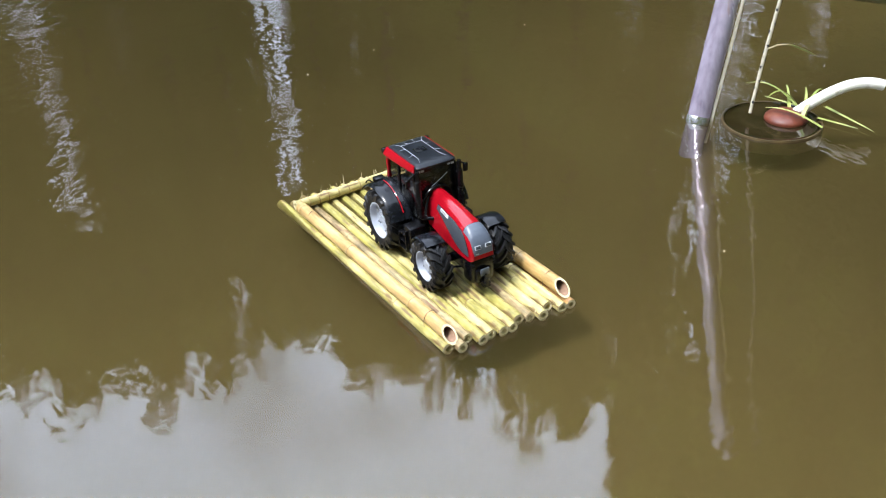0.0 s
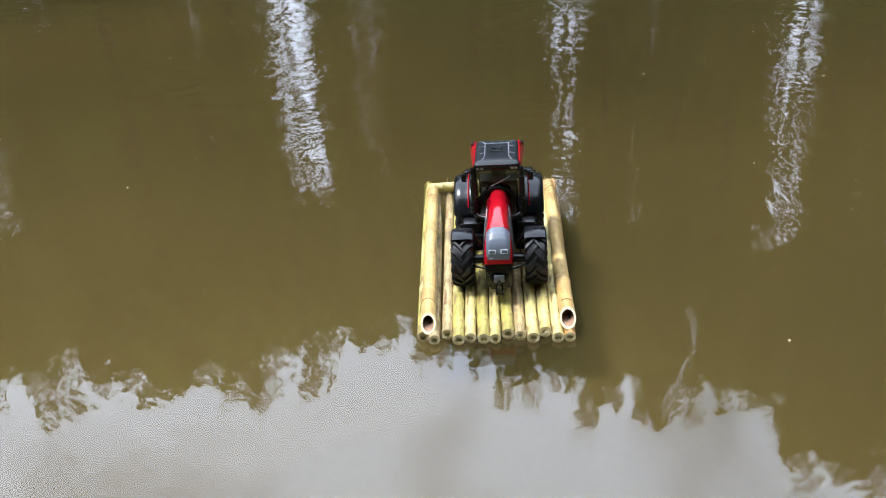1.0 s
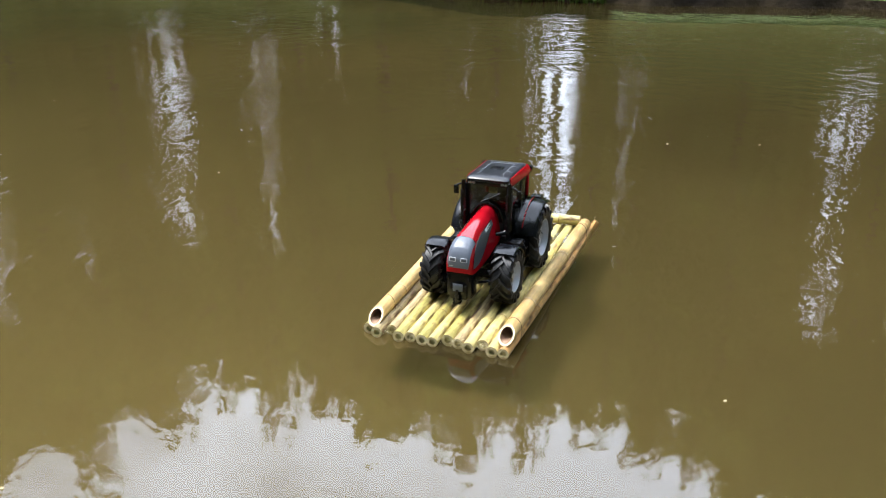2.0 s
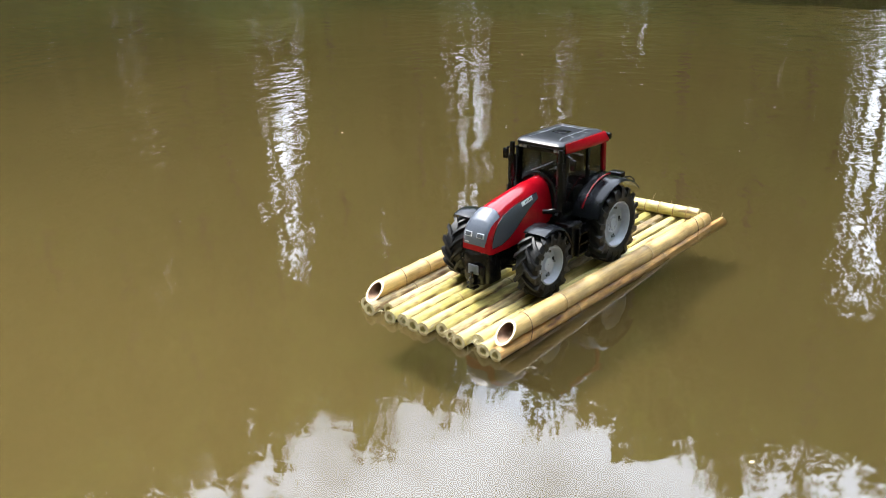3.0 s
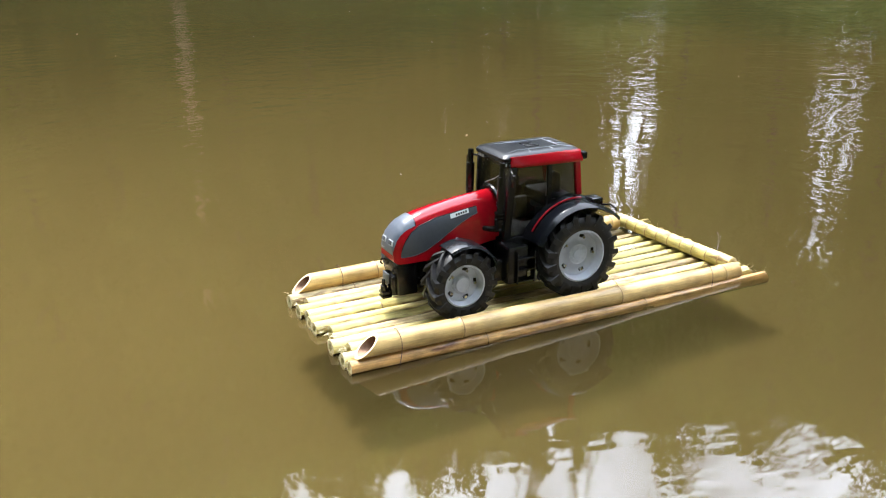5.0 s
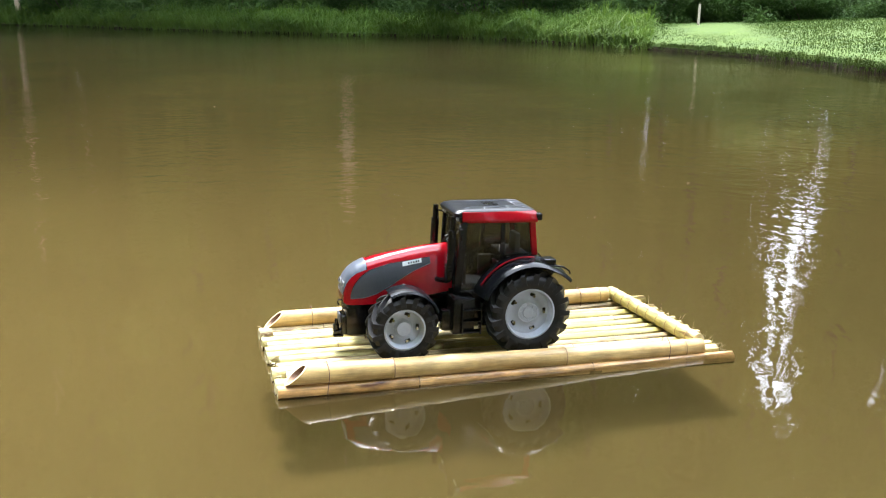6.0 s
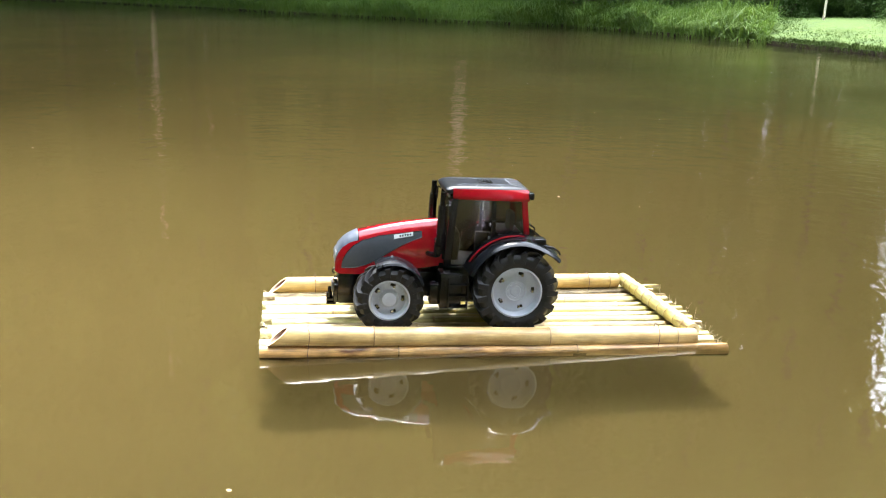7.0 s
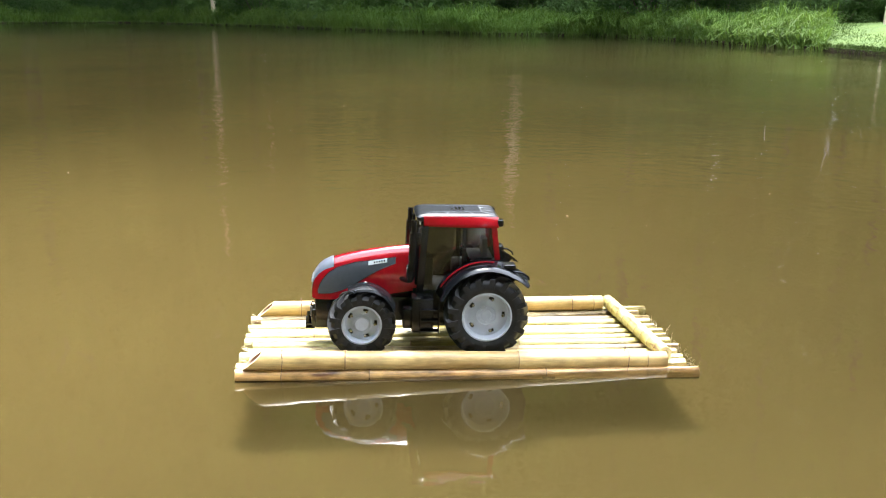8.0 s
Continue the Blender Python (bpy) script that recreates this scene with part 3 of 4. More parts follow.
for s in (-1, 1):
    wheel("rear_wheel", 0.031, s, GROUND_H + 0.0578, 0.0578, 0.040, 0.0335, 17, 0.0058, True)
    wheel("front_wheel", -0.139, s, GROUND_H + 0.0464, 0.0464, 0.036, 0.0262, 15, 0.0054, False)

# hood: a superellipse lofted along the tractor
HX = [-0.2078, -0.2062, -0.203, -0.1975, -0.190, -0.180, -0.165, -0.145, -0.12, -0.095, -0.0625]
HTOP = [0.0985, 0.1075, 0.1145, 0.1215, 0.1275, 0.1325, 0.1370, 0.1415, 0.1460, 0.1495, 0.1525]
HBOT = [0.0812, 0.0795, 0.0785, 0.078, 0.078, 0.078, 0.078, 0.079, 0.082, 0.087, 0.092]
HWID = [0.0195, 0.0215, 0.0228, 0.0238, 0.0243, 0.0246, 0.0248, 0.0248, 0.0248, 0.0248, 0.0248]
HPOW = [3.6, 3.6, 3.6, 3.5, 3.4, 3.2, 3.0, 2.7, 2.5, 2.3, 2.1]


def hood_at(x):
    return [float(np.interp(x, HX, t)) for t in (HTOP, HBOT, HWID, HPOW)]


def hood_half(x, h):
    top, bot, w, p = hood_at(x)
    q = min(max((h - bot) / (top - bot), 0), 1)
    return w * (1 - q ** p) ** (1 / p)


def hood_height(x, y):
    top, bot, w, p = hood_at(x)
    return bot + (top - bot) * (1 - min(abs(y) / w, 1) ** p) ** (1 / p)


def build_hood():
    bm, rings = bmesh.new(), []
    for x in np.linspace(HX[0], HX[-1], 46):
        top, bot, w, p = hood_at(float(x))
        ring = []
        for k in range(25):
            a = math.pi * k / 24
            c, s = math.cos(a), math.sin(a)
            ring.append(T(float(x), w * math.copysign(abs(c) ** (2 / p), c), bot + (top - bot) * abs(s) ** (2 / p)))
        rings.append(ring)
    loft(bm, rings)
    part("hood", bm, RED, tractor, "glossy red hood")
    ux, uh = [-0.1995, -0.197, -0.192, -0.1846, -0.173, -0.149, -0.12, -0.092], [0.092, 0.1005, 0.1085, 0.1165, 0.1235, 0.130, 0.1338, 0.1372]
    lx, lh = [-0.1995, -0.181, -0.165, -0.147, -0.1325, -0.1163, -0.1017, -0.092], [0.0865, 0.0872, 0.092, 0.1015, 0.1105, 0.1196, 0.1258, 0.1290]
    for s in (-1, 1):
        rows = []
        for x in np.linspace(-0.1995, -0.092, 48):
            x = float(x)
            a, b = float(np.interp(x, lx, lh)), float(np.interp(x, ux, uh))
            rows.append([T(x, s * (hood_half(x, a + (b - a) * k / 10) + 0.00055), a + (b - a) * k / 10) for k in range(11)])
        part("hood_side_panel", grid(bmesh.new(), rows), GREY, tractor, "slate grey curved side panel")
        for edge, eh in ((ux, uh), (lx, lh)):
            pts = [T(float(x), s * (hood_half(float(x), float(np.interp(x, edge, eh))) + 0.0003), float(np.interp(x, edge, eh))) for x in np.linspace(-0.1985, -0.0925, 40)]
            part("panel_seam", sweep(bmesh.new(), pts, 0.0005, 6), BLACK, tractor, "thin dark seam")
        rows = [[T(x, s * (hood_half(x, h) + 0.0011), h) for h in (0.1268 + (x + 0.1285) * 0.16, 0.1322 + (x + 0.1285) * 0.16)] for x in np.linspace(-0.1300, -0.1040, 9)]
        badge = part("badge", grid(bmesh.new(), rows), BADGE, tractor, "silver sticker with dark marks")
        for k in range(5):
            x0 = -0.1225 + 0.0034 * k
            rows = [[T(x, s * (hood_half(x, h) + 0.0014), h) for h in (0.1283 + (x + 0.1285) * 0.16, 0.1307 + (x + 0.1285) * 0.16)] for x in (x0, x0 + 0.0019)]
            part("badge_mark", grid(bmesh.new(), rows), BLACK, badge, "dark bar on the sticker")
    # grey nose cap over the front of the hood
    rows = []
    for x in np.linspace(-0.1775, -0.2076, 22):
        x = float(x)
        yy = min(0.0195, hood_at(x)[2] * 0.93)
        rows.append([T(x - 0.0004, yy * k / 8, hood_height(x, yy * k / 8) + 0.0006) for k in range(-8, 9)])
    for h in (0.096, 0.0925, 0.0895):
        rows.append([T(-0.2085, 0.0180 * k / 8, h) for k in range(-8, 9)])
    part("nose_cap", grid(bmesh.new(), rows), SLATE, tractor, "pale slate grey nose cap")
    part("nose_seam", sweep(bmesh.new(), [T(-0.1775, 0.0195 * k / 8, hood_height(-0.1775, 0.0195 * k / 8) + 0.0003) for k in range(-8, 9)], 0.0005, 6), BLACK, tractor, "thin dark seam")
    for s in (-1, 1):
        tilt = Matrix.Translation(T(-0.2068, s * 0.0098, 0.1035)) @ Matrix.Rotation(radians(18), 4, "Y")
        bm = box(bmesh.new(), (0, 0, 0), (0.0035, 0.0118, 0.0075), 0.0014, tilt)
        lamp = part("headlight", bm, LAMP, tractor, "pale rounded headlight frame")
        part("lens", box(bmesh.new(), (-0.0015, 0, 0), (0.0012, 0.009, 0.005), 0.0004, tilt), GREY, lamp, "grey lens")
    part("grille_mark", box(bmesh.new(), T(-0.2086, 0.012, 0.0925), (0.0008, 0.006, 0.0016)), LAMP, tractor, "small pale maker's mark")


build_hood()


def build_chassis():
    part("chassis", boxes((T(-0.115, 0, 0.062), (0.15, 0.034, 0.036), 0.003), (T(-0.005, 0, 0.066), (0.11, 0.066, 0.05), 0.004), (T(-0.06, 0, 0.082), (0.02, 0.05, 0.03), 0.003)), BLACK, tractor, "black chassis")
    part("front_axle", sweep(bmesh.new(), [T(-0.139, -0.058, 0.0555), T(-0.139, -0.03, 0.057), T(-0.139, 0.03, 0.057), T(-0.139, 0.058, 0.0555)], 0.0075, 12), BLACK, tractor)
    part("rear_axle", rod(T(0.031, -0.062, 0.069), T(0.031, 0.062, 0.069), 0.013, 16), BLACK, tractor)
    part("front_weight", boxes((T(-0.19, 0, 0.057), (0.028, 0.044, 0.044), 0.004), (T(-0.2, 0, 0.047), (0.018, 0.03, 0.026), 0.003), (T(-0.196, 0, 0.0765), (0.014, 0.038, 0.006), 0.002)), BLACK, tractor, "black front weight block")
    part("front_plate", box(bmesh.new(), T(-0.2105, 0, 0.0555), (0.002, 0.017, 0.013), 0.0006), SLATE, tractor, "small grey plate")
    hitch = part("front_hitch", boxes((T(-0.207, 0, 0.036), (0.022, 0.013, 0.004), 0.001), (T(-0.2115, 0, 0.0305), (0.013, 0.013, 0.003), 0.001)), BLACK, tractor, "black pin coupling")
    part("pin", sweep(bmesh.new(), [T(-0.214, 0, 0.029), T(-0.214, 0, 0.045), T(-0.214, 0, 0.0455), T(-0.214, 0, 0.0525)], [0.0042, 0.0042, 0.0024, 0.0022], 12), BLACK, hitch)
    for s in (-1, 1):
        part("front_hook", sweep(bmesh.new(), [T(-0.2, s * 0.019, 0.072), T(-0.208, s * 0.019, 0.073), T(-0.2095, s * 0.019, 0.069), T(-0.207, s * 0.019, 0.066)], 0.0012, 8), BLACK, tractor)
        part("steering_rod", rod(T(-0.165, s * 0.02, 0.05), T(-0.152, s * 0.055, 0.053), 0.002, 8), BLACK, tractor)
        tank = part("side_tank", boxes((T(-0.056, s * 0.048, 0.0665), (0.03, 0.032, 0.05), 0.004), (T(-0.072, s * 0.04, 0.058), (0.022, 0.024, 0.03), 0.005)), BLACK, tractor, "black side tank with step")
        for h in (0.046, 0.061, 0.076):
            part("step_tread", box(bmesh.new(), T(-0.047, s * 0.064, h), (0.026, 0.011, 0.0018), 0.0004), BLACK, tank)
        for x in (-0.0597, -0.0343):
            part("step_side", box(bmesh.new(), T(x, s * 0.064, 0.064), (0.0016, 0.011, 0.042), 0.0004), BLACK, tank)
        # arched front mudguard behind and above the wheel
        rows = []
        for k in range(19):
            a = radians(112 - 84 * k / 18)
            rr = 0.0505 + 0.0025 * math.sin(math.pi * k / 18)
            y0, y1 = 0.043, 0.080
            rows.append([T(-0.139 + (rr + dr) * math.cos(a), s * y, 0.0562 + (rr + dr) * math.sin(a)) for y, dr in ((y0, -0.001), (y0 + 0.004, 0.001), (y1 - 0.008, 0.0012), (y1 - 0.002, 0.0), (y1, -0.0025))])
        part("front_fender", solid(grid(bmesh.new(), rows), 0.0016), FENDER, tractor, "arched black front mudguard")
        part("fender_stay", rod(T(-0.137, s * 0.03, 0.075), T(-0.134, s * 0.046, 0.109), 0.002, 8), BLACK, tractor)
        # rear fender: an arc round the wheel with a lip, a cab-side cheek and a red stripe
        rows = []
        for k in range(27):
            a = radians(160 - 122 * k / 26)
            rr = 0.0688 + (0.004 * (k - 21) / 5 if k > 21 else 0)
            rows.append([T(0.031 + (rr + dr) * math.cos(a), s * y, 0.0690 + (rr + dr) * math.sin(a)) for y, dr in ((0.041, 0.004), (0.047, 0.0035), (0.053, 0.0012), (0.066, 0.001), (0.0765, 0.0), (0.0805, -0.0035))])
        part("rear_fender", solid(grid(bmesh.new(), rows), 0.0018), FENDER, tractor, "arched black rear mudguard")
        rows = []
        for k in range(21):
            a = radians(165 - 120 * k / 20)
            rows.append([T(0.031 + r * math.cos(a), s * 0.0425, 0.069 + r * math.sin(a)) for r in (0.03, 0.05, 0.073)])
        part("fender_cheek", solid(grid(bmesh.new(), rows), 0.002), FENDER, tractor)
        pts = [T(0.031 + 0.0722 * math.cos(a), s * 0.0545, 0.069 + 0.0722 * math.sin(a)) for a in (radians(150 - 68 * k / 20) for k in range(21))]
        part("fender_stripe", sweep(bmesh.new(), pts, 0.0012, 8), RED, tractor, "red stripe on the mudguard")
        tail = part("tail_light", box(bmesh.new(), T(0.062, s * 0.0535, 0.1345), (0.016, 0.020, 0.009), 0.002), BLACK, tractor, "black tail light box")
        part("handle_wire", sweep(bmesh.new(), [T(0.066, s * 0.066, 0.131), T(0.079, s * 0.067, 0.129), T(0.087, s * 0.068, 0.1235), T(0.088, s * 0.069, 0.1195)], 0.0012, 8), BLACK, tractor)
    part("rear_hitch", boxes((T(0.068, 0, 0.052), (0.04, 0.02, 0.012), 0.003), (T(0.088, 0, 0.05), (0.012, 0.012, 0.004), 0.001)), BLACK, tractor, "black rear hitch")
    for y in (-0.022, 0.022):
        part("lift_arm", box(bmesh.new(), T(0.075, y, 0.06), (0.045, 0.005, 0.006), 0.001), BLACK, tractor)


build_chassis()


def rounded(x0, x1, hw, h, r, n=5):
    pts = []
    for cx, cy, a0 in ((x1 - r, hw - r, 0), (x0 + r, hw - r, 90), (x0 + r, -hw + r, 180), (x1 - r, -hw + r, 270)):
        pts += [T(cx + r * math.cos(radians(a0 + 90 * k / n)), cy + r * math.sin(radians(a0 + 90 * k / n)), h) for k in range(n + 1)]
    return pts


def bar(p0, p1, a, b):
    """A square bar between two points of the cab, a wide along the tractor and b across."""
    bm = bmesh.new()
    p0, p1 = Vector(T(*p0)), Vector(T(*p1))
    rings = [[p + Vector((sx * a / 2, sy * b / 2, 0)) for sx, sy in ((-1, -1), (1, -1), (1, 1), (-1, 1))] for p in (p0, p1)]
    loft(bm, rings)
    bmesh.ops.bevel(bm, geom=bm.edges[:], offset=min(a, b) * 0.22, segments=2, affect="EDGES", profile=0.6)
    return bm


def pane(name, corners, parent=None):
    bm = bmesh.new()
    bm.faces.new([bm.verts.new(T(*c)) for c in corners])
    return part(name, solid(bm, 0.0008), GLASS, parent or tractor, "clear tinted plastic window", flat=True)


def build_cab():
    part("cab_base", boxes((T(-0.008, 0, 0.0885), (0.104, 0.078, 0.012), 0.002), (T(0.03, 0, 0.112), (0.045, 0.07, 0.05), 0.004)), BLACK, tractor, "black cab floor and rear wall")
    for s in (-1, 1):
        part("front_pillar", bar((-0.0595, s * 0.037, 0.090), (-0.0535, s * 0.0405, 0.188), 0.010, 0.006), BLACK, tractor)
        part("door_pillar", bar((0.001, s * 0.041, 0.128), (0.0, s * 0.0415, 0.188), 0.006, 0.004), BLACK, tractor)
        part("door_sill", bar((-0.058, s * 0.0395, 0.0925), (-0.028, s * 0.0395, 0.0935), 0.004, 0.004), BLACK, tractor)
        part("rear_pillar", bar((0.0475, s * 0.0385, 0.140), (0.0405, s * 0.0415, 0.190), 0.008, 0.006), RED, tractor, "red rear cab pillar")
        rings = []
        for x, out in ((-0.0560, 0.0405), (-0.0535, 0.0415), (-0.02, 0.0445), (0.02, 0.0470), (0.0440, 0.0482), (0.0465, 0.0470)):
            rings.append([T(x, s * y, h) for y, h in ((out - 0.0005, 0.1868), (out + 0.0004, 0.1885), (out, 0.1915), (0.0398, 0.2004), (0.0370, 0.2004), (0.0370, 0.1868))])
        bm = bmesh.new()
        loft(bm, rings)
        part("roof_beam", bm, RED, tractor, "red sloping roof edge")
        part("roof_rear_block", box(bmesh.new(), T(0.0490, s * 0.0415, 0.1935), (0.008, 0.013, 0.0095), 0.002), BLACK, tractor, "black lamp block at the rear roof corner")
        part("window_rail", bar((0.0, s * 0.041, 0.1405), (0.046, s * 0.041, 0.143), 0.003, 0.004), BLACK, tractor)
        pane("door_window", [(-0.057, s * 0.0388, 0.095), (-0.030, s * 0.0395, 0.095), (-0.006, s * 0.041, 0.128), (-0.002, s * 0.0415, 0.187), (-0.053, s * 0.041, 0.187)])
        pane("side_window", [(0.004, s * 0.041, 0.141), (0.044, s * 0.039, 0.143), (0.038, s * 0.0415, 0.187), (0.003, s * 0.0415, 0.187)])
        part("door_handle", bar((-0.012, s * 0.0428, 0.121), (-0.004, s * 0.0428, 0.133), 0.002, 0.002), BLACK, tractor)
    pane("windscreen", [(-0.0615, -0.036, 0.105), (-0.0615, 0.036, 0.105), (-0.056, 0.0395, 0.187), (-0.056, -0.0395, 0.187)])
    pane("rear_window", [(0.049, -0.036, 0.142), (0.049, 0.036, 0.142), (0.042, 0.039, 0.187), (0.042, -0.039, 0.187)])
    part("wiper", sweep(bmesh.new(), [T(-0.0635, 0.012, 0.158), T(-0.0615, -0.006, 0.166), T(-0.0605, -0.022, 0.175)], 0.0006, 6), LINE, tractor, "thin pale wiper")
    part("windscreen_sill", sweep(bmesh.new(), [T(-0.0635, 0.037 * math.cos(a), 0.104 + 0.0515 * math.sin(a) ** 0.8 * (1 - abs(math.cos(a)) ** 6)) for a in (math.pi * k / 24 for k in range(25))], 0.003, 8), BLACK, tractor, "black surround behind the hood")
    bm = bmesh.new()
    loft(bm, [rounded(-0.0610, 0.0455, 0.0370, 0.1925, 0.006), rounded(-0.0650, 0.0480, 0.0390, 0.1945, 0.007), rounded(-0.0655, 0.0485, 0.0390, 0.1985, 0.007), rounded(-0.0625, 0.0465, 0.0375, 0.2012, 0.008),
              rounded(-0.0555, 0.0400, 0.0335, 0.2030, 0.009), rounded(-0.040, 0.028, 0.024, 0.2036, 0.009)])
    part("roof_frame", box(bmesh.new(), T(-0.0075, 0, 0.1895), (0.104, 0.079, 0.0075), 0.002), BLACK, tractor, "black cab roof frame")
    roof = part("roof", bm, ROOF, tractor, "anthracite cab roof with pale grooves")
    part("roof_hatch", box(bmesh.new(), T(-0.006, 0, 0.2036), (0.018, 0.022, 0.0022), 0.0008), BLACK, roof, "black roof hatch")
    for k in range(3):
        part("hatch_slat", box(bmesh.new(), T(-0.011 + 0.005 * k, 0, 0.2050), (0.0016, 0.016, 0.0012), 0.0003), ROOF, roof)
    lines = [((-0.058, 0.028), (-0.038, 0.021)), ((-0.058, -0.028), (-0.038, -0.021)), ((0.043, 0.03), (0.026, 0.021)), ((0.043, -0.03), (0.026, -0.021)), ((0.043, 0.010), (0.026, 0.007)), ((0.043, -0.010), (0.026, -0.007)),
             ((-0.038, 0.021), (0.026, 0.021)), ((-0.038, -0.021), (0.026, -0.021)), ((0.026, 0.021), (0.026, -0.021)), ((-0.02, 0.021), (-0.024, 0.0335)), ((-0.02, -0.021), (-0.024, -0.0335)), ((0.01, 0.021), (0.012, 0.0335)), ((0.01, -0.021), (0.012, -0.0335))]

    def roof_h(x, y):
        d = max((abs(y) - 0.024) / 0.0095, (abs(x + 0.006) - 0.034) / 0.014, 0)
        return 0.2036 - 0.0014 * min(d, 1) - 0.0034 * max(d - 1, 0) + 0.0003
    for (xa, ya), (xb, yb) in lines:
        pts = [T(xa + (xb - xa) * k / 5, ya + (yb - ya) * k / 5, roof_h(xa + (xb - xa) * k / 5, ya + (yb - ya) * k / 5)) for k in range(6)]
        part("roof_groove", sweep(bmesh.new(), pts, 0.00048, 5), LINE, roof, "pale groove line")
    for y in (-0.033, -0.026, 0.026, 0.033):
        part("work_light", box(bmesh.new(), T(-0.0602, y, 0.1900), (0.002, 0.0055, 0.0035), 0.0006), LAMP, roof, "small white work light")
    for s in (-1, 1):
        part("rear_lamp", rod(T(0.044, s * 0.040, 0.194), T(0.0515, s * 0.040, 0.194), 0.0042, 12), BLACK, roof, "black rear lamp")
    # exhaust stacks, mirrors
    for s in (-1, 1):
        part("exhaust_pipe", sweep(bmesh.new(), [T(-0.073, s * 0.0415, 0.112), T(-0.073, s * 0.0415, 0.124), T(-0.073, s * 0.0415, 0.1245), T(-0.071, s * 0.0415, 0.140), T(-0.0705, s * 0.0415, 0.1405), T(-0.0695, s * 0.0415, 0.178), T(-0.0695, s * 0.0415, 0.1785), T(-0.069, s * 0.0415, 0.196)],
                                       [0.0056, 0.0056, 0.0042, 0.0042, 0.0055, 0.0055, 0.0038, 0.0038], 14), BLACK, tractor, "black upright stack beside the cab")
        for k in range(4):
            part("stack_ring", lathe(bmesh.new(), [(0.0034, -0.001), (0.0066, -0.001), (0.0066, 0.001), (0.0034, 0.001)], 14, axis="z"), BLACK, tractor).matrix_local = Matrix.Translation(T(-0.072, s * 0.0415, 0.118 + 0.0045 * k))
        part("exhaust_elbow", sweep(bmesh.new(), [T(-0.073, s * 0.0415, 0.1125), T(-0.075, s * 0.038, 0.110), T(-0.080, s * 0.031, 0.1085), T(-0.084, s * 0.022, 0.108)], [0.0050, 0.0042, 0.0034, 0.0034], 12), BLACK, tractor, "black elbow leading into the hood")
        part("door_edge", sweep(bmesh.new(), [T(-0.0285, s * 0.0425, 0.0955), T(-0.016, s * 0.0432, 0.110), T(-0.006, s * 0.0436, 0.127)], 0.0007, 6), LINE, tractor, "thin pale door edge")
        arm = part("mirror_arm", sweep(bmesh.new(), [T(-0.056, s * 0.041, 0.186), T(-0.062, s * 0.050, 0.186), T(-0.063, s * 0.0555, 0.184)], 0.0014, 8), BLACK, tractor)
        part("mirror", box(bmesh.new(), T(-0.063, s * 0.0575, 0.1755), (0.004, 0.009, 0.0155), 0.0014), BLACK, arm, "black wing mirror")
    # inside the cab
    seat = part("seat", boxes((T(0.018, 0, 0.121), (0.026, 0.026, 0.008), 0.003), (T(0.033, 0, 0.142), (0.008, 0.026, 0.044), 0.003)), SEAT, tractor, "grey driver's seat")
    part("cab_floor", boxes((T(-0.02, 0, 0.0955), (0.072, 0.070, 0.002), 0.0005), (T(0.028, 0, 0.1375), (0.034, 0.066, 0.002), 0.0005)), SEAT, tractor, "grey moulded cab floor")
    part("console", boxes((T(-0.046, 0, 0.112), (0.014, 0.03, 0.05), 0.004), (T(0.005, -0.027, 0.112), (0.03, 0.008, 0.03), 0.003), (T(0.005, 0.027, 0.112), (0.03, 0.008, 0.03), 0.003)), SEAT, tractor, "grey dashboard and side consoles")
    bm = bmesh.new()
    spin = Matrix.Translation(T(-0.030, 0, 0.144)) @ Matrix.Rotation(radians(-28), 4, "Y")
    sweep(bm, [spin @ Vector((0.0115 * math.cos(a), 0.0115 * math.sin(a), 0)) for a in (2 * math.pi * k / 24 for k in range(25))], 0.0013, 8)
    wheel_ob = part("steering_wheel", bm, BLACK, tractor, "black steering wheel")
    part("steering_column", rod(T(-0.044, 0, 0.125), spin @ Vector((0, 0, 0)), 0.0022, 8), BLACK, wheel_ob)
    for k in range(3):
        part("spoke", rod(spin @ Vector((0, 0, 0)), spin @ Vector((0.0115 * math.cos(2.1 * k), 0.0115 * math.sin(2.1 * k), 0)), 0.001, 6), BLACK, wheel_ob)


build_cab()

# ---- post, rope, hose and basin in the shallows ----
POST = Vector((0.13, -0.86, LEVEL))
LEAN = Vector((0.15, -0.35, 1.0))


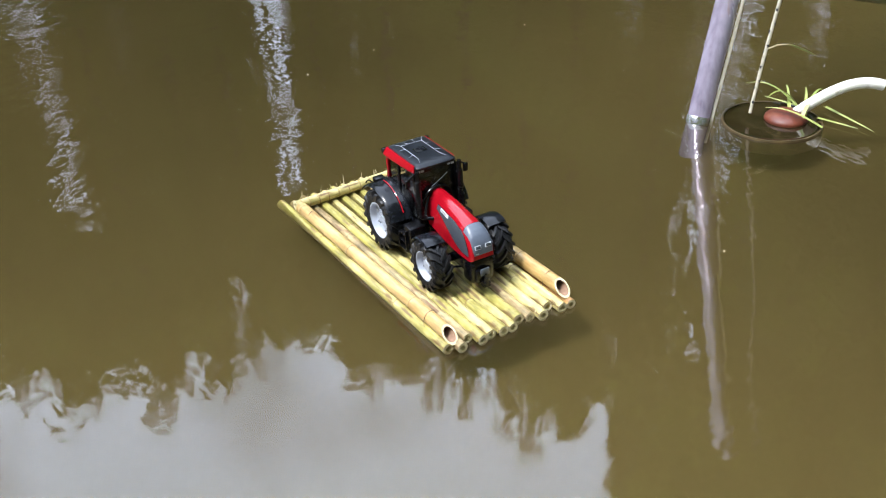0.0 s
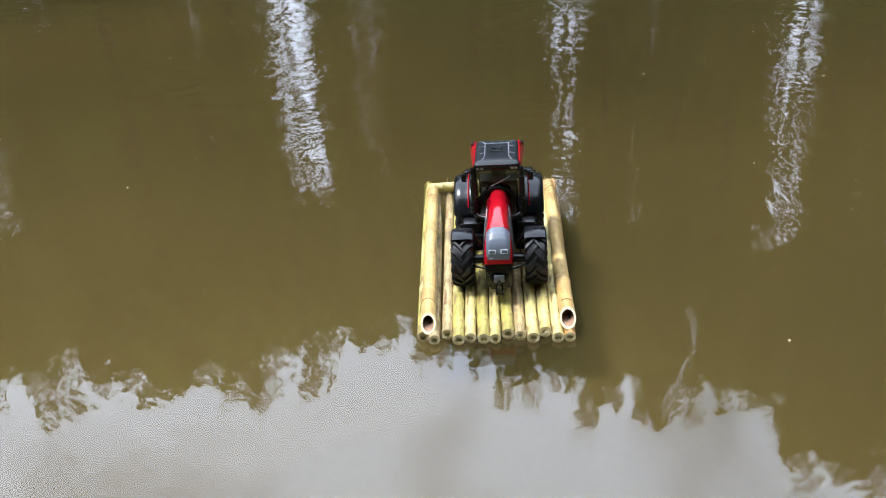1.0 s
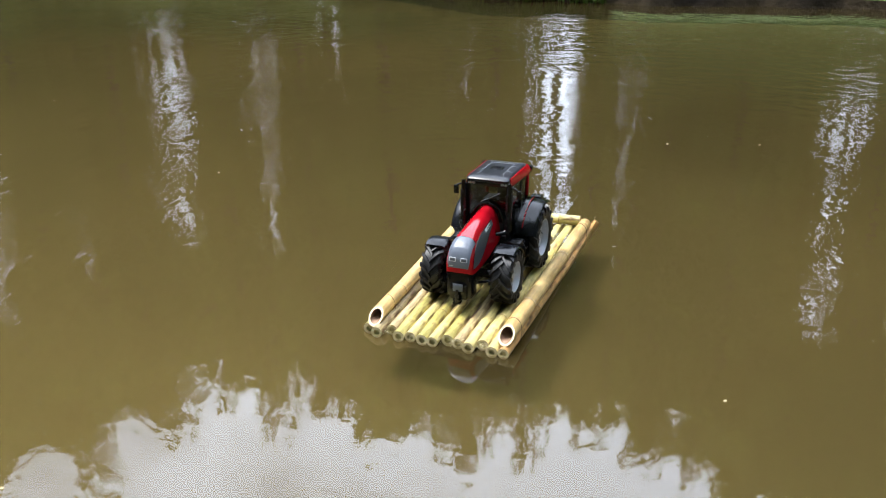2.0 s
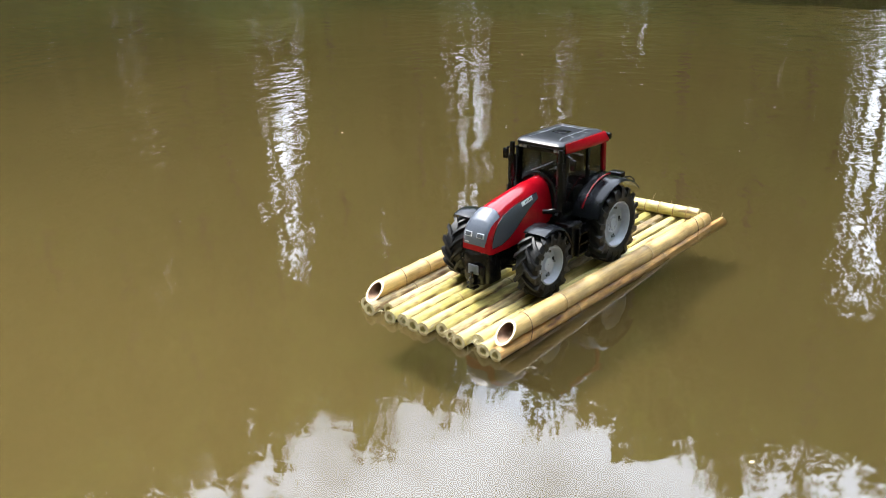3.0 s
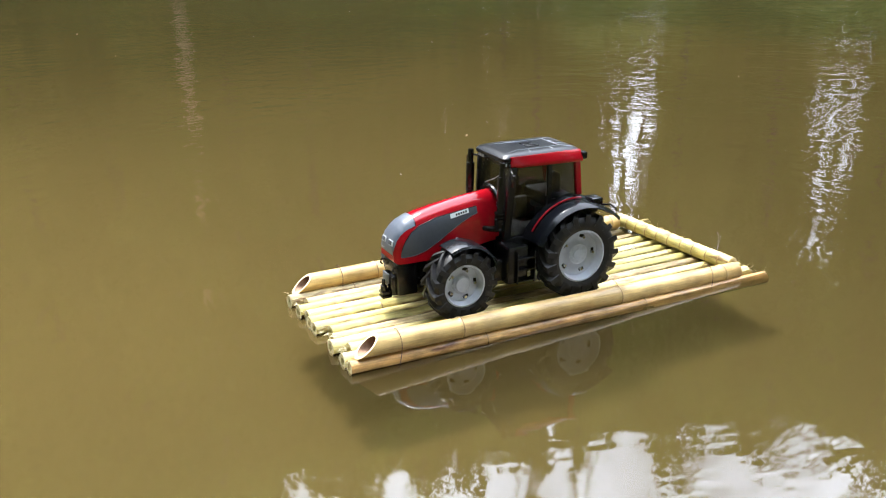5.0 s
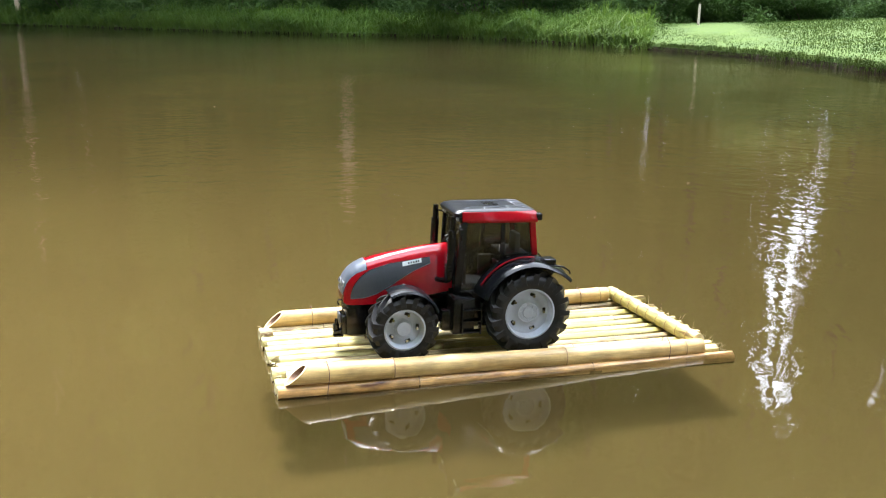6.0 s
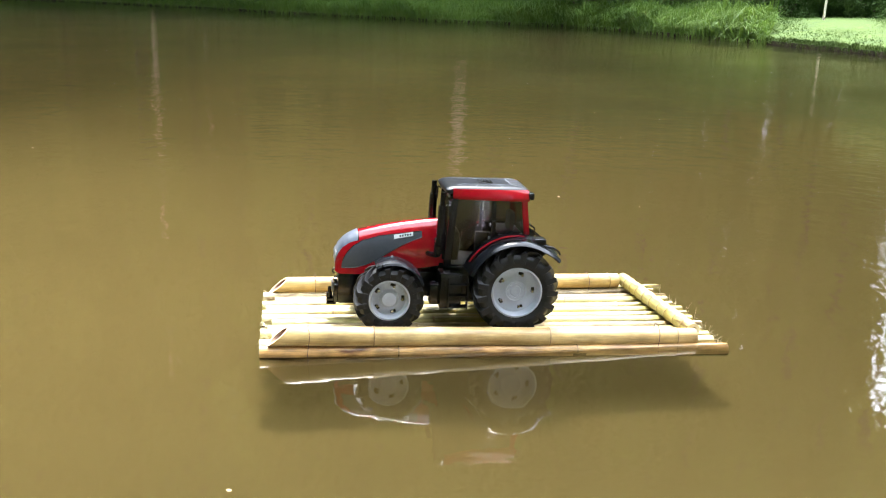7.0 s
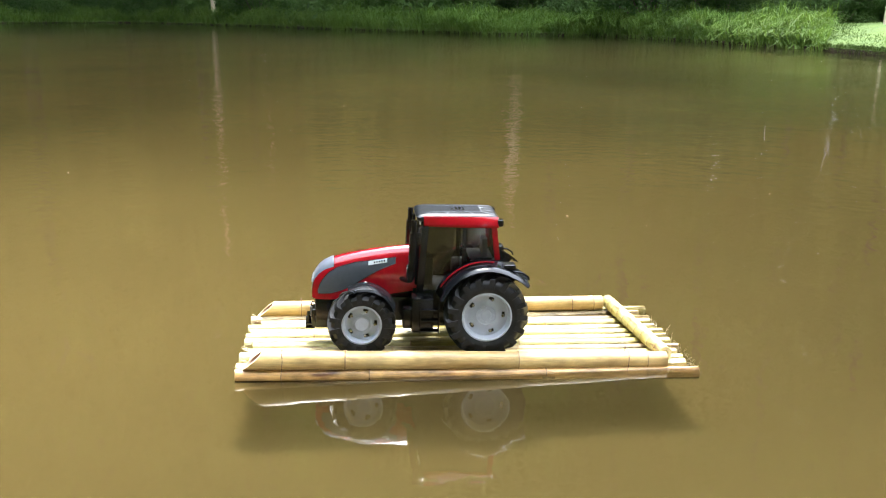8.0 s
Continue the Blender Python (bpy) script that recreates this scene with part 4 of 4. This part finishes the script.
def shallows():
    post = thing("steel_post", Matrix.Translation(POST), "weathered grey steel pipe leaning out of the pond", "post")
    part("pipe", sweep(bmesh.new(), [LEAN * -0.3, LEAN * 0.02, LEAN * 0.5, LEAN * 1.0, LEAN * 1.5], 0.026, 20), PIPE, post)
    part("collar", sweep(bmesh.new(), [LEAN * -0.01, LEAN * 0.004, LEAN * 0.008], [0.0285, 0.0285, 0.027], 20), CHROME, post, "bright wet ring at the waterline")
    side = Vector((-0.021, -0.02, 0))
    part("cable", sweep(bmesh.new(), [side + LEAN * -0.05, side + LEAN * 0.3 + Vector((-0.004, -0.004, 0)), side + LEAN * 0.6, side + LEAN * 1.5], 0.0035, 8), ROPE, post, "pale cord running down the pipe")
    foot = POST + Vector((-0.075, -0.085, 0))
    rope = thing("rope", Matrix.Translation(foot), "thin pale rope with black flecks hanging into the basin", "rope")
    lean = Vector((0.1, -0.3, 1.0))
    line = [lean * (0.02 + 1.4 * k / 40) + Vector((0.004 * math.sin(k * 0.3), 0.004 * math.cos(k * 0.23), 0)) for k in range(41)]
    part("strand", sweep(bmesh.new(), line, [0.0038] * 41, 8), ROPE, rope)
    bm = bmesh.new()
    for k in range(90):
        p = lean * (0.03 + 1.36 * k / 90)
        a = k * 2.4
        box(bm, (0, 0, 0), (0.0035, 0.0035, 0.006), 0, Matrix.Translation(p + Vector((0.0032 * math.cos(a) + 0.004 * math.sin(k * 0.133), 0.0032 * math.sin(a) + 0.004 * math.cos(k * 0.1), 0))))
    tagged(part("fleck", bm, ROPEDOT, rope, "black flecks woven into the rope"), kind="stuff")
    stem = lean * 0.16
    part("caught_stem", sweep(bmesh.new(), [stem, stem + Vector((0.0, -0.03, 0.002)), stem + Vector((-0.005, -0.06, -0.002))], 0.0016, 6), FIBRE, rope, "dry straw caught on the rope")
    rows = [[stem + Vector((-0.005 - 0.02 * f, -0.06 - 0.07 * f, -0.002 - 0.035 * f)) + Vector((c * w, 0, 0.5 * abs(c) * w)) for c in (-1, 0, 1)] for f, w in ((0, 0.001), (0.25, 0.006), (0.6, 0.0055), (1, 0.0003))]
    part("caught_leaf", solid(grid(bmesh.new(), rows), 0.0004), FRESH, rope, "pale green blade caught on the rope")
    centre = POST + Vector((-0.105, -0.125, 0))
    basin = thing("basin", Matrix.Translation(centre), "dark brown basin sunk to its rim in the pond", "basin")
    part("bowl", lathe(bmesh.new(), [(0.106, 0.004), (0.1, 0.002), (0.095, 0.0015), (0.05, 0.0012), (0.001, 0.001)], 48, axis="z"), BASIN, basin)
    part("rim", lathe(bmesh.new(), [(0.103, -0.03), (0.1055, -0.002), (0.108, 0.004), (0.1115, 0.004), (0.1125, 0.0), (0.1125, -0.03)], 48, axis="z"), RIMWET, basin, "thin wet rim")
    ball = thing("float_ball", Matrix.Translation(centre + Vector((-0.01, -0.035, 0.003))), "orange plastic float half sunk in the basin", "float")
    part("shell", lathe(bmesh.new(), [(0.0485 * math.cos(a), 0.02 * math.sin(a)) for a in (radians(-10 + 99 * k / 12) for k in range(13))], 28, axis="z"), FLOAT, ball)
    hose = thing("hose", Matrix.Translation(centre), "white bent hose reaching out of the basin", "hose")
    arc = [Vector((-0.015 - 0.11 * (k / 20), -0.06 - 0.14 * (k / 20), 0.012 + 0.075 * math.sin(math.pi * (k / 20) * 0.62))) for k in range(21)]
    part("tube", sweep(bmesh.new(), arc, 0.0125, 14), HOSE, hose)
    rnd = random.Random(3)
    for k in range(9):
        bm = bmesh.new()
        length, a = rnd.uniform(0.07, 0.17), rnd.uniform(0, 6.28)
        rows = []
        for q in range(9):
            f = q / 8
            w = 0.0042 * (1 - f) ** 0.6 + 0.0004
            rows.append([Vector((length * f, w * c, 0.004 + 0.05 * math.sin(f * 2.2) * (k % 3) * 0.5 - (0.0012 if c == 0 else 0))) for c in (-1, 0, 1)])
        blade = part("grass_blade", solid(grid(bm, rows), 0.0004), FRESH, None)
        blade.matrix_world = Matrix.Translation(centre + Vector((rnd.uniform(-0.1, 0.02), rnd.uniform(-0.17, -0.03), 0.004))) @ Matrix.Rotation(a, 4, "Z")
        tagged(blade, "yellow green grass blade lying over the basin", "grass blade", "grass blades on the basin")


shallows()

# ---- plants round the pond ----
nrng = np.random.default_rng(5)


def leaf_cards(centres, radii, count, size, squash=0.8):
    """Small folded leaves scattered in and over clumps."""
    pick = nrng.integers(0, len(centres), count)
    d = nrng.normal(size=(count, 3))
    d /= np.linalg.norm(d, axis=1)[:, None]
    rad = nrng.random(count) ** 0.45
    p = np.array(centres)[pick] + d * (np.array(radii)[pick] * rad)[:, None] * np.array([1, 1, squash])
    u = nrng.normal(size=(count, 3))
    u /= np.linalg.norm(u, axis=1)[:, None]
    v = np.cross(u, nrng.normal(size=(count, 3)))
    v /= np.linalg.norm(v, axis=1)[:, None]
    s = size * nrng.uniform(0.6, 1.4, count)[:, None]
    verts = np.concatenate([p - u * s, p - v * s * 0.45, p + u * s, p + v * s * 0.45], axis=1).reshape(-1, 3)
    return verts.tolist(), [(4 * i, 4 * i + 1, 4 * i + 2, 4 * i + 3) for i in range(count)]


def make_tree(seed, height, spread, bare, bark, leaves, clear):
    r = random.Random(seed)
    tree = thing("tree", Matrix.Translation((0, 0, -40)), "tall leafy tree with a dark green crown on the bank", "tree", "trees round the pond")
    bm = bmesh.new()
    lean = Vector((r.uniform(-0.03, 0.03), r.uniform(-0.03, 0.03), 1))
    trunk = [lean * (height * 0.9 * k / 12) + Vector((0.12 * math.sin(k * 0.9 + seed), 0.12 * math.cos(k * 0.7), 0)) * (k / 12) for k in range(13)]
    sweep(bm, trunk, [0.2 * (height / 14) * (1 - 0.85 * k / 12) + 0.02 for k in range(13)], 10)
    centres, radii = [], []
    n = 34
    for k in range(n):
        f = clear + (1 - clear) * (k + 0.5) / n
        a = k * 2.4 + r.uniform(-0.4, 0.4)
        g = (f - clear) / (1 - clear)
        reach = spread * (0.62 + 0.45 * math.sin(math.pi * g)) * (1 if g < 0.8 else 1.15 - 0.75 * (g - 0.6)) * r.uniform(0.5, 1.0)
        root = lean * (height * f * 0.86)
        tip = root + Vector((math.cos(a) * reach, math.sin(a) * reach, reach * r.uniform(0.2, 0.6)))
        sweep(bm, [root, root.lerp(tip, 0.5) + Vector((0, 0, 0.12)), tip], [0.06, 0.035, 0.01], 6)
        centres += [tuple(tip), tuple(root.lerp(tip, 0.55))]
        radii += [spread * r.uniform(0.25, 0.42), spread * r.uniform(0.25, 0.4)]
    part("trunk", bm, bark, tree, "grey brown trunk" if bark is BARK else "pale trunk")
    v, f = leaf_cards(centres, radii, leaves, 0.17)
    crown = new("crown", raw("crown", v, f, LEAF))
    crown.parent = tree
    return tree


def make_bush(seed, size, leaves, skin=None, label="dense dark green bush on the bank"):
    r = random.Random(seed)
    bush = thing("bush", Matrix.Translation((0, 0, -40)), label, "bush", "bushes round the pond")
    bm = bmesh.new()
    centres, radii = [], []
    for k in range(16):
        a, reach = k * 2.4, size * r.uniform(0.2, 0.9)
        tip = Vector((math.cos(a) * reach, math.sin(a) * reach * 0.8, size * r.uniform(0.15, 1.0)))
        sweep(bm, [(0, 0, -0.1), tip * 0.5 + Vector((0, 0, 0.1)), tip], [0.03, 0.02, 0.006], 5)
        centres.append(tuple(tip))
        radii.append(size * r.uniform(0.3, 0.5))
    part("stem", bm, BARK, bush)
    v, f = leaf_cards(centres, radii, leaves, 0.048, 0.9)
    leaf = new("foliage", raw("foliage", v, f, skin or LEAFB))
    leaf.parent = bush
    return bush


TREES = [make_tree(s, 14.0, 2.3, 0, BARK, 9000, 0.1) for s in (1, 2, 3)] + [make_tree(4, 14.0, 2.3, 0, PALEBARK, 5200, 0.34), make_tree(5, 14.0, 2.3, 0, BARK, 6500, 0.74), make_tree(6, 14.0, 2.2, 0, BARK, 1500, 0.25), make_tree(7, 14.0, 2.3, 0, BARK, 5500, 0.82)]
BUSHES = [make_bush(s, 1.5, 14000) for s in (11, 12)]
PALE = make_bush(13, 1.5, 9000, LEAFC, "bush behind the lawn, coloured pale yellow-green as if sunlit")


def tops(az):
    """How high the tree tops stand over the pond, in degrees, by the way one looks."""
    way = [-180, -140, -90, -75, -60, -44, -38, -34, -30, -25, -21, -18, -14, -11, -7, -2, 2, 6, 10, 15, 21, 27, 32, 36, 40, 45, 50, 54, 58, 63, 74, 82, 92, 112, 125, 180]
    high = [66, 60, 60, 60, 59, 52, 48, 45, 43.5, 43, 43, 41.0, 39.5, 39.5, 41, 40.5, 38, 37.5, 36, 37, 37.5, 36.5, 34.5, 34, 33, 34.5, 34.5, 36, 37, 36.5, 37, 39, 40, 40, 60, 66]
    return float(np.interp(az, way, high))


# openings between the trees: the way one looks and half their width in degrees, and how high they begin and end
GAPS = [(-55.0, 0.8, 17, 29), (-47.5, 1.0, 18, 28), (-18.0, 1.1, 13, 28), (-22.8, 0.4, 14, 25), (-3.5, 0.9, 12, 24), (-8.5, 0.4, 14, 22), (9.5, 0.5, 9, 20), (14.5, 1.5, 9, 21), (34.0, 0.5, 10, 15), (39.5, 0.9, 10, 16),
        (45.7, 0.4, 12, 18), (52.3, 1.05, 12, 22), (60.5, 0.4, 13, 20)]
GAPS.sort()


def plant_trees():
    prng = random.Random(21)
    ends = GAPS + [(GAPS[0][0] + 360, *GAPS[0][1:])]
    for (lo, g0, _, _), (hi, g1, _, _) in zip(ends, ends[1:]):
        free = hi - lo - g0 - g1
        edge = min(free / 2, 2.3)
        a0, a1 = lo + g0 + edge, hi - g1 - edge
        n = 1 if free < 6 else max(2, round((a1 - a0) / 4.6) + 1)
        for row in range(3):
            for k in range(n):
                inner = n > 2 and 0 < k < n - 1
                az = (a0 + a1) / 2 if n == 1 else a0 + (a1 - a0) * k / (n - 1)
                if inner:
                    az += prng.uniform(-1.2, 1.2) + (2.3 if row == 1 and k < n - 2 else 0)
                aa = radians(az)
                back = not -60 < (az + 180) % 360 - 180 < 116
                r = max(shore_r(aa) + 4.0, 9.5 if back else 22.0) + row * 3.0
                h = r * math.tan(radians(tops((az + 180) % 360 - 180))) * prng.uniform(0.90, 1.06)
                wide = (r / 24) * (prng.uniform(0.74, 0.94) if inner else 0.43 * edge / 2.3)
                if back:
                    wide = prng.uniform(0.9, 1.2)
                t = copy_thing(TREES[prng.randrange(3)], Matrix())
                t.matrix_basis = Matrix.Translation((r * math.cos(aa), r * math.sin(aa), 0.2)) @ Matrix.Rotation(prng.uniform(0, 6.28), 4, "Z") @ Matrix.Diagonal((wide, wide, h / 14.6, 1))
    # each opening is roofed by a high crown, floored by a young tree and half veiled by a thin one
    for az, half, low, high in GAPS:
        top = tops(az)
        for kind, dist, up, wide, turn in ((4 if high < 29.5 else 6, 33.5, top - 1.0, 0.62, 0.0), (4 if high < 26 else 6, 31.0, top - 2.0, 0.5, 1.9), (0, 22.5, low, 0.42, -0.6), (2, 25.5, low + 1.5, 0.36, 0.9), (5, 28.0, top - 4.0, 0.36, half * 0.9), (5, 27.0, top - 6.0, 0.34, -half * 1.1)):
            aa = radians(az + turn * (0.5 if kind in (4, 6) else 1.0))
            t = copy_thing(TREES[kind], Matrix())
            t.matrix_basis = Matrix.Translation((dist * math.cos(aa), dist * math.sin(aa), 0.2)) @ Matrix.Rotation(az * 3.1 + kind, 4, "Z") @ Matrix.Diagonal((wide * dist / 24, wide * dist / 24, dist * math.tan(radians(up)) / 14.6, 1))
    # young trees that thicken the far corner
    for k in range(13):
        az = 86.0 + 2.6 * k
        aa = radians(az)
        dist = shore_r(aa) + 5.5 + 1.4 * (k % 3)
        wide = 0.034 * dist * prng.uniform(0.8, 1.1)
        t = copy_thing(TREES[k % 3], Matrix())
        t.matrix_basis = Matrix.Translation((dist * math.cos(aa), dist * math.sin(aa), 0.2)) @ Matrix.Rotation(az * 2.3, 4, "Z") @ Matrix.Diagonal((wide, wide, dist * math.tan(radians(prng.uniform(17, 27))) / 14.6, 1))
    for az, dist, up, wide in ((45.6, 23.5, 19.0, 0.42), (47.2, 24.5, 22.0, 0.45), (44.3, 26.0, 24.0, 0.45), (48.4, 25.0, 17.0, 0.36)):
        aa = radians(az)
        t = copy_thing(TREES[int(az) % 3], Matrix())
        t.matrix_basis = Matrix.Translation((dist * math.cos(aa), dist * math.sin(aa), 0.2)) @ Matrix.Rotation(az, 4, "Z") @ Matrix.Diagonal((wide, wide, dist * math.tan(radians(up)) / 14.6, 1))
    # thin crowns that let the sky through along the tree line
    for k in range(52):
        az = -35.0 + 2.15 * k + prng.uniform(-0.7, 0.7)
        if any(abs(az - g[0]) < g[1] + 0.5 for g in GAPS):
            continue
        aa, dist = radians(az), 26.0 + prng.uniform(-1.5, 2.5)
        wide = prng.uniform(0.34, 0.62)
        t = copy_thing(TREES[5], Matrix())
        t["label"] = "tall thin tree whose sparse crown lets the sky through"
        t.matrix_basis = Matrix.Translation((dist * math.cos(aa), dist * math.sin(aa), 0.2)) @ Matrix.Rotation(az, 4, "Z") @ Matrix.Diagonal((wide, wide, dist * math.tan(radians(tops(az) + prng.uniform(0.5, 4.0))) / 14.6, 1))
    # slender trees that overtop the rest
    for az, up, wide in ((-37.0, 43.0, 0.34), (-22.5, 43.5, 0.28), (-10.5, 43.0, 0.3), (-1.0, 40.0, 0.26), (20.5, 39.5, 0.3)):
        aa = radians(az)
        t = copy_thing(TREES[1], Matrix())
        t.matrix_basis = Matrix.Translation((26.5 * math.cos(aa), 26.5 * math.sin(aa), 0.2)) @ Matrix.Rotation(az, 4, "Z") @ Matrix.Diagonal((wide * 1.1, wide * 1.1, 26.5 * math.tan(radians(up)) / 14.6, 1))
    for az, dist, wide in ((79.9, 23.0, 0.7), (98.0, 34.0, 0.4), (95.0, 33.0, 0.22)):
        t = copy_thing(TREES[3], Matrix())
        t["label"] = "tall tree with a pale bare trunk behind the reeds"
        aa = radians(az)
        t.matrix_basis = Matrix.Translation((-0.3 + dist * math.cos(aa), -1.3 + dist * math.sin(aa), 0.2)) @ Matrix.Rotation(az, 4, "Z") @ Matrix.Diagonal((wide, wide, 1.15, 1))
    for row, (off, size) in enumerate(((1.9, 1.0), (4.6, 2.3))):
        az = -66.0
        while az < 292:
            aa = radians(az)
            lawn, back = 8 < az < 64, az > 130
            r = shore_r(aa) + off + prng.uniform(0, 0.8)
            if lawn or az <= 8:
                r = max(r + 2.0, 14.5 + off)
            low = 0.42 if lawn else 1.0
            s = low * (prng.uniform(0.75, 1.15) if row == 0 else prng.uniform(0.4, 0.95)) * (0.85 if 64 <= az < 130 and row == 0 else 0.7 if back else 1.4 if row == 0 else 1.0) * size
            b = copy_thing(BUSHES[prng.randrange(2)], Matrix())
            b.matrix_basis = Matrix.Translation((r * math.cos(aa), r * math.sin(aa), 0.12)) @ Matrix.Rotation(prng.uniform(0, 6.28), 4, "Z") @ Matrix.Diagonal((s * 1.1, s * 1.1, s, 1))
            az += math.degrees(1.6 * s / r)
    # row of bushes whose leaf colour carries the sunlight, for the bright green reflection
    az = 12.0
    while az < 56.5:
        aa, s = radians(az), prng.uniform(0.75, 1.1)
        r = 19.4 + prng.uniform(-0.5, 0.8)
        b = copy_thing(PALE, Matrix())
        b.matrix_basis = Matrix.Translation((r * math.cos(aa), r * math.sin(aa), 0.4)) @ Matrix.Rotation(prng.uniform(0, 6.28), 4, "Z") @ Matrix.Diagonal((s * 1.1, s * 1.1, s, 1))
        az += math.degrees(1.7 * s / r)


plant_trees()
for ob in TREES + BUSHES + [PALE]:
    for o in (*ob.children_recursive, ob):
        bpy.data.objects.remove(o)


def blades(name, count, place, length, width, droop, material, label):
    """Arching blades as one sheet of stuff."""
    verts, faces = [], []
    r = random.Random(17)
    while len(faces) < count * 2:
        spot = place(r)
        if spot is None:
            continue
        x, y, z, k = spot
        a, L, w = r.uniform(0, 6.28), length * r.uniform(0.55, 1.15) * k, width * r.uniform(0.6, 1.3)
        d = Vector((math.cos(a), math.sin(a), 0))
        s = Vector((-math.sin(a), math.cos(a), 0)) * w
        p, lean = Vector((x, y, z)), r.uniform(0.1, droop)
        m = p + d * (L * lean * 0.35) + Vector((0, 0, L * 0.62))
        t = p + d * (L * lean) + Vector((0, 0, L * (0.95 - 0.45 * lean)))
        i = len(verts)
        verts += [p - s, p + s, m + s * 0.8, m - s * 0.8, t]
        faces += [(i, i + 1, i + 2, i + 3), (i + 3, i + 2, i + 4)]
    return tagged(new(name, raw(name, verts, faces, material)), label, "grass", kind="stuff")


def reed_place(r):
    az = r.uniform(60.6, 118)
    aa = radians(az)
    d = abs(r.gauss(0, 1.2))
    rr = shore_wobble(aa) - 0.07 + d
    x, y = rr * math.cos(aa), rr * math.sin(aa)
    clump = noise.noise((x * 1.7, y * 1.7, 2)) + 0.6 * noise.noise((x * 0.5, y * 0.5, 7))
    return x, y, bank_z(d - 0.07) - 0.01, max(0.3, 0.62 + 0.6 * clump) * (0.75 + 0.25 * min(d, 1)) * min(1.0, max(0.4, (rr - 5.0) / 14.0))


def lawn_place(r):
    az = r.uniform(8, 61.0)
    aa = radians(az)
    if r.random() < 0.14:
        # longer tufts hang over the edge in clumps
        rr = shore_wobble(aa) + r.uniform(-0.012, 0.07)
        tuft = 1.2 + 2.2 * max(0.0, noise.noise((rr * math.cos(aa) * 6, rr * math.sin(aa) * 6, 3)) + 0.25)
        return rr * math.cos(aa), rr * math.sin(aa), bank_z(rr - shore_wobble(aa)) - 0.006, tuft
    rr = shore_wobble(aa) + 0.004 + 8.0 * r.random() ** 0.9
    return rr * math.cos(aa), rr * math.sin(aa), bank_z(rr - shore_wobble(aa)) - 0.006, 1.0


blades("reed_bed", 64000, reed_place, 0.85, 0.0085, 1.5, REED, "tall green reeds and grass along the far bank")
blades("lawn_grass", 120000, lawn_place, 0.03, 0.0038, 1.1, BLADE, "short bright green lawn grass at the bank")
stake = thing("wooden_stake", Matrix.Translation((7.75, 12.3, 0.17)), "pale weathered wooden stake standing in the lawn", "stake")
part("shaft", sweep(bmesh.new(), [(0, 0, -0.1), (0.005, 0, 0.2), (0.012, 0.004, 0.47)], [0.021, 0.02, 0.018], 10), STAKE, stake)


def specks():
    verts, faces = [], []
    r = random.Random(9)
    for k in range(24):
        x, y = r.uniform(-1.2, 2.5), r.uniform(-1.0, 3.5)
        if abs(x) < 0.42 and -0.28 < y < 0.2:
            continue
        q, a0, n = r.uniform(0.0012, 0.0038), r.uniform(0, 6), 6
        i = len(verts)
        verts += [(x + q * (1.6 if j % 3 == 0 else 0.8) * math.cos(a0 + j * 6.283 / n), y + q * math.sin(a0 + j * 6.283 / n), LEVEL + 0.0012) for j in range(n)] + [(x, y, LEVEL + 0.0022)]
        faces += [(i + j, i + (j + 1) % n, i + n) for j in range(n)]
    tagged(new("floating_debris", raw("floating_debris", verts, faces, FIBRE)), "tiny pale leaf bits floating on the pond", "debris", kind="stuff")


specks()
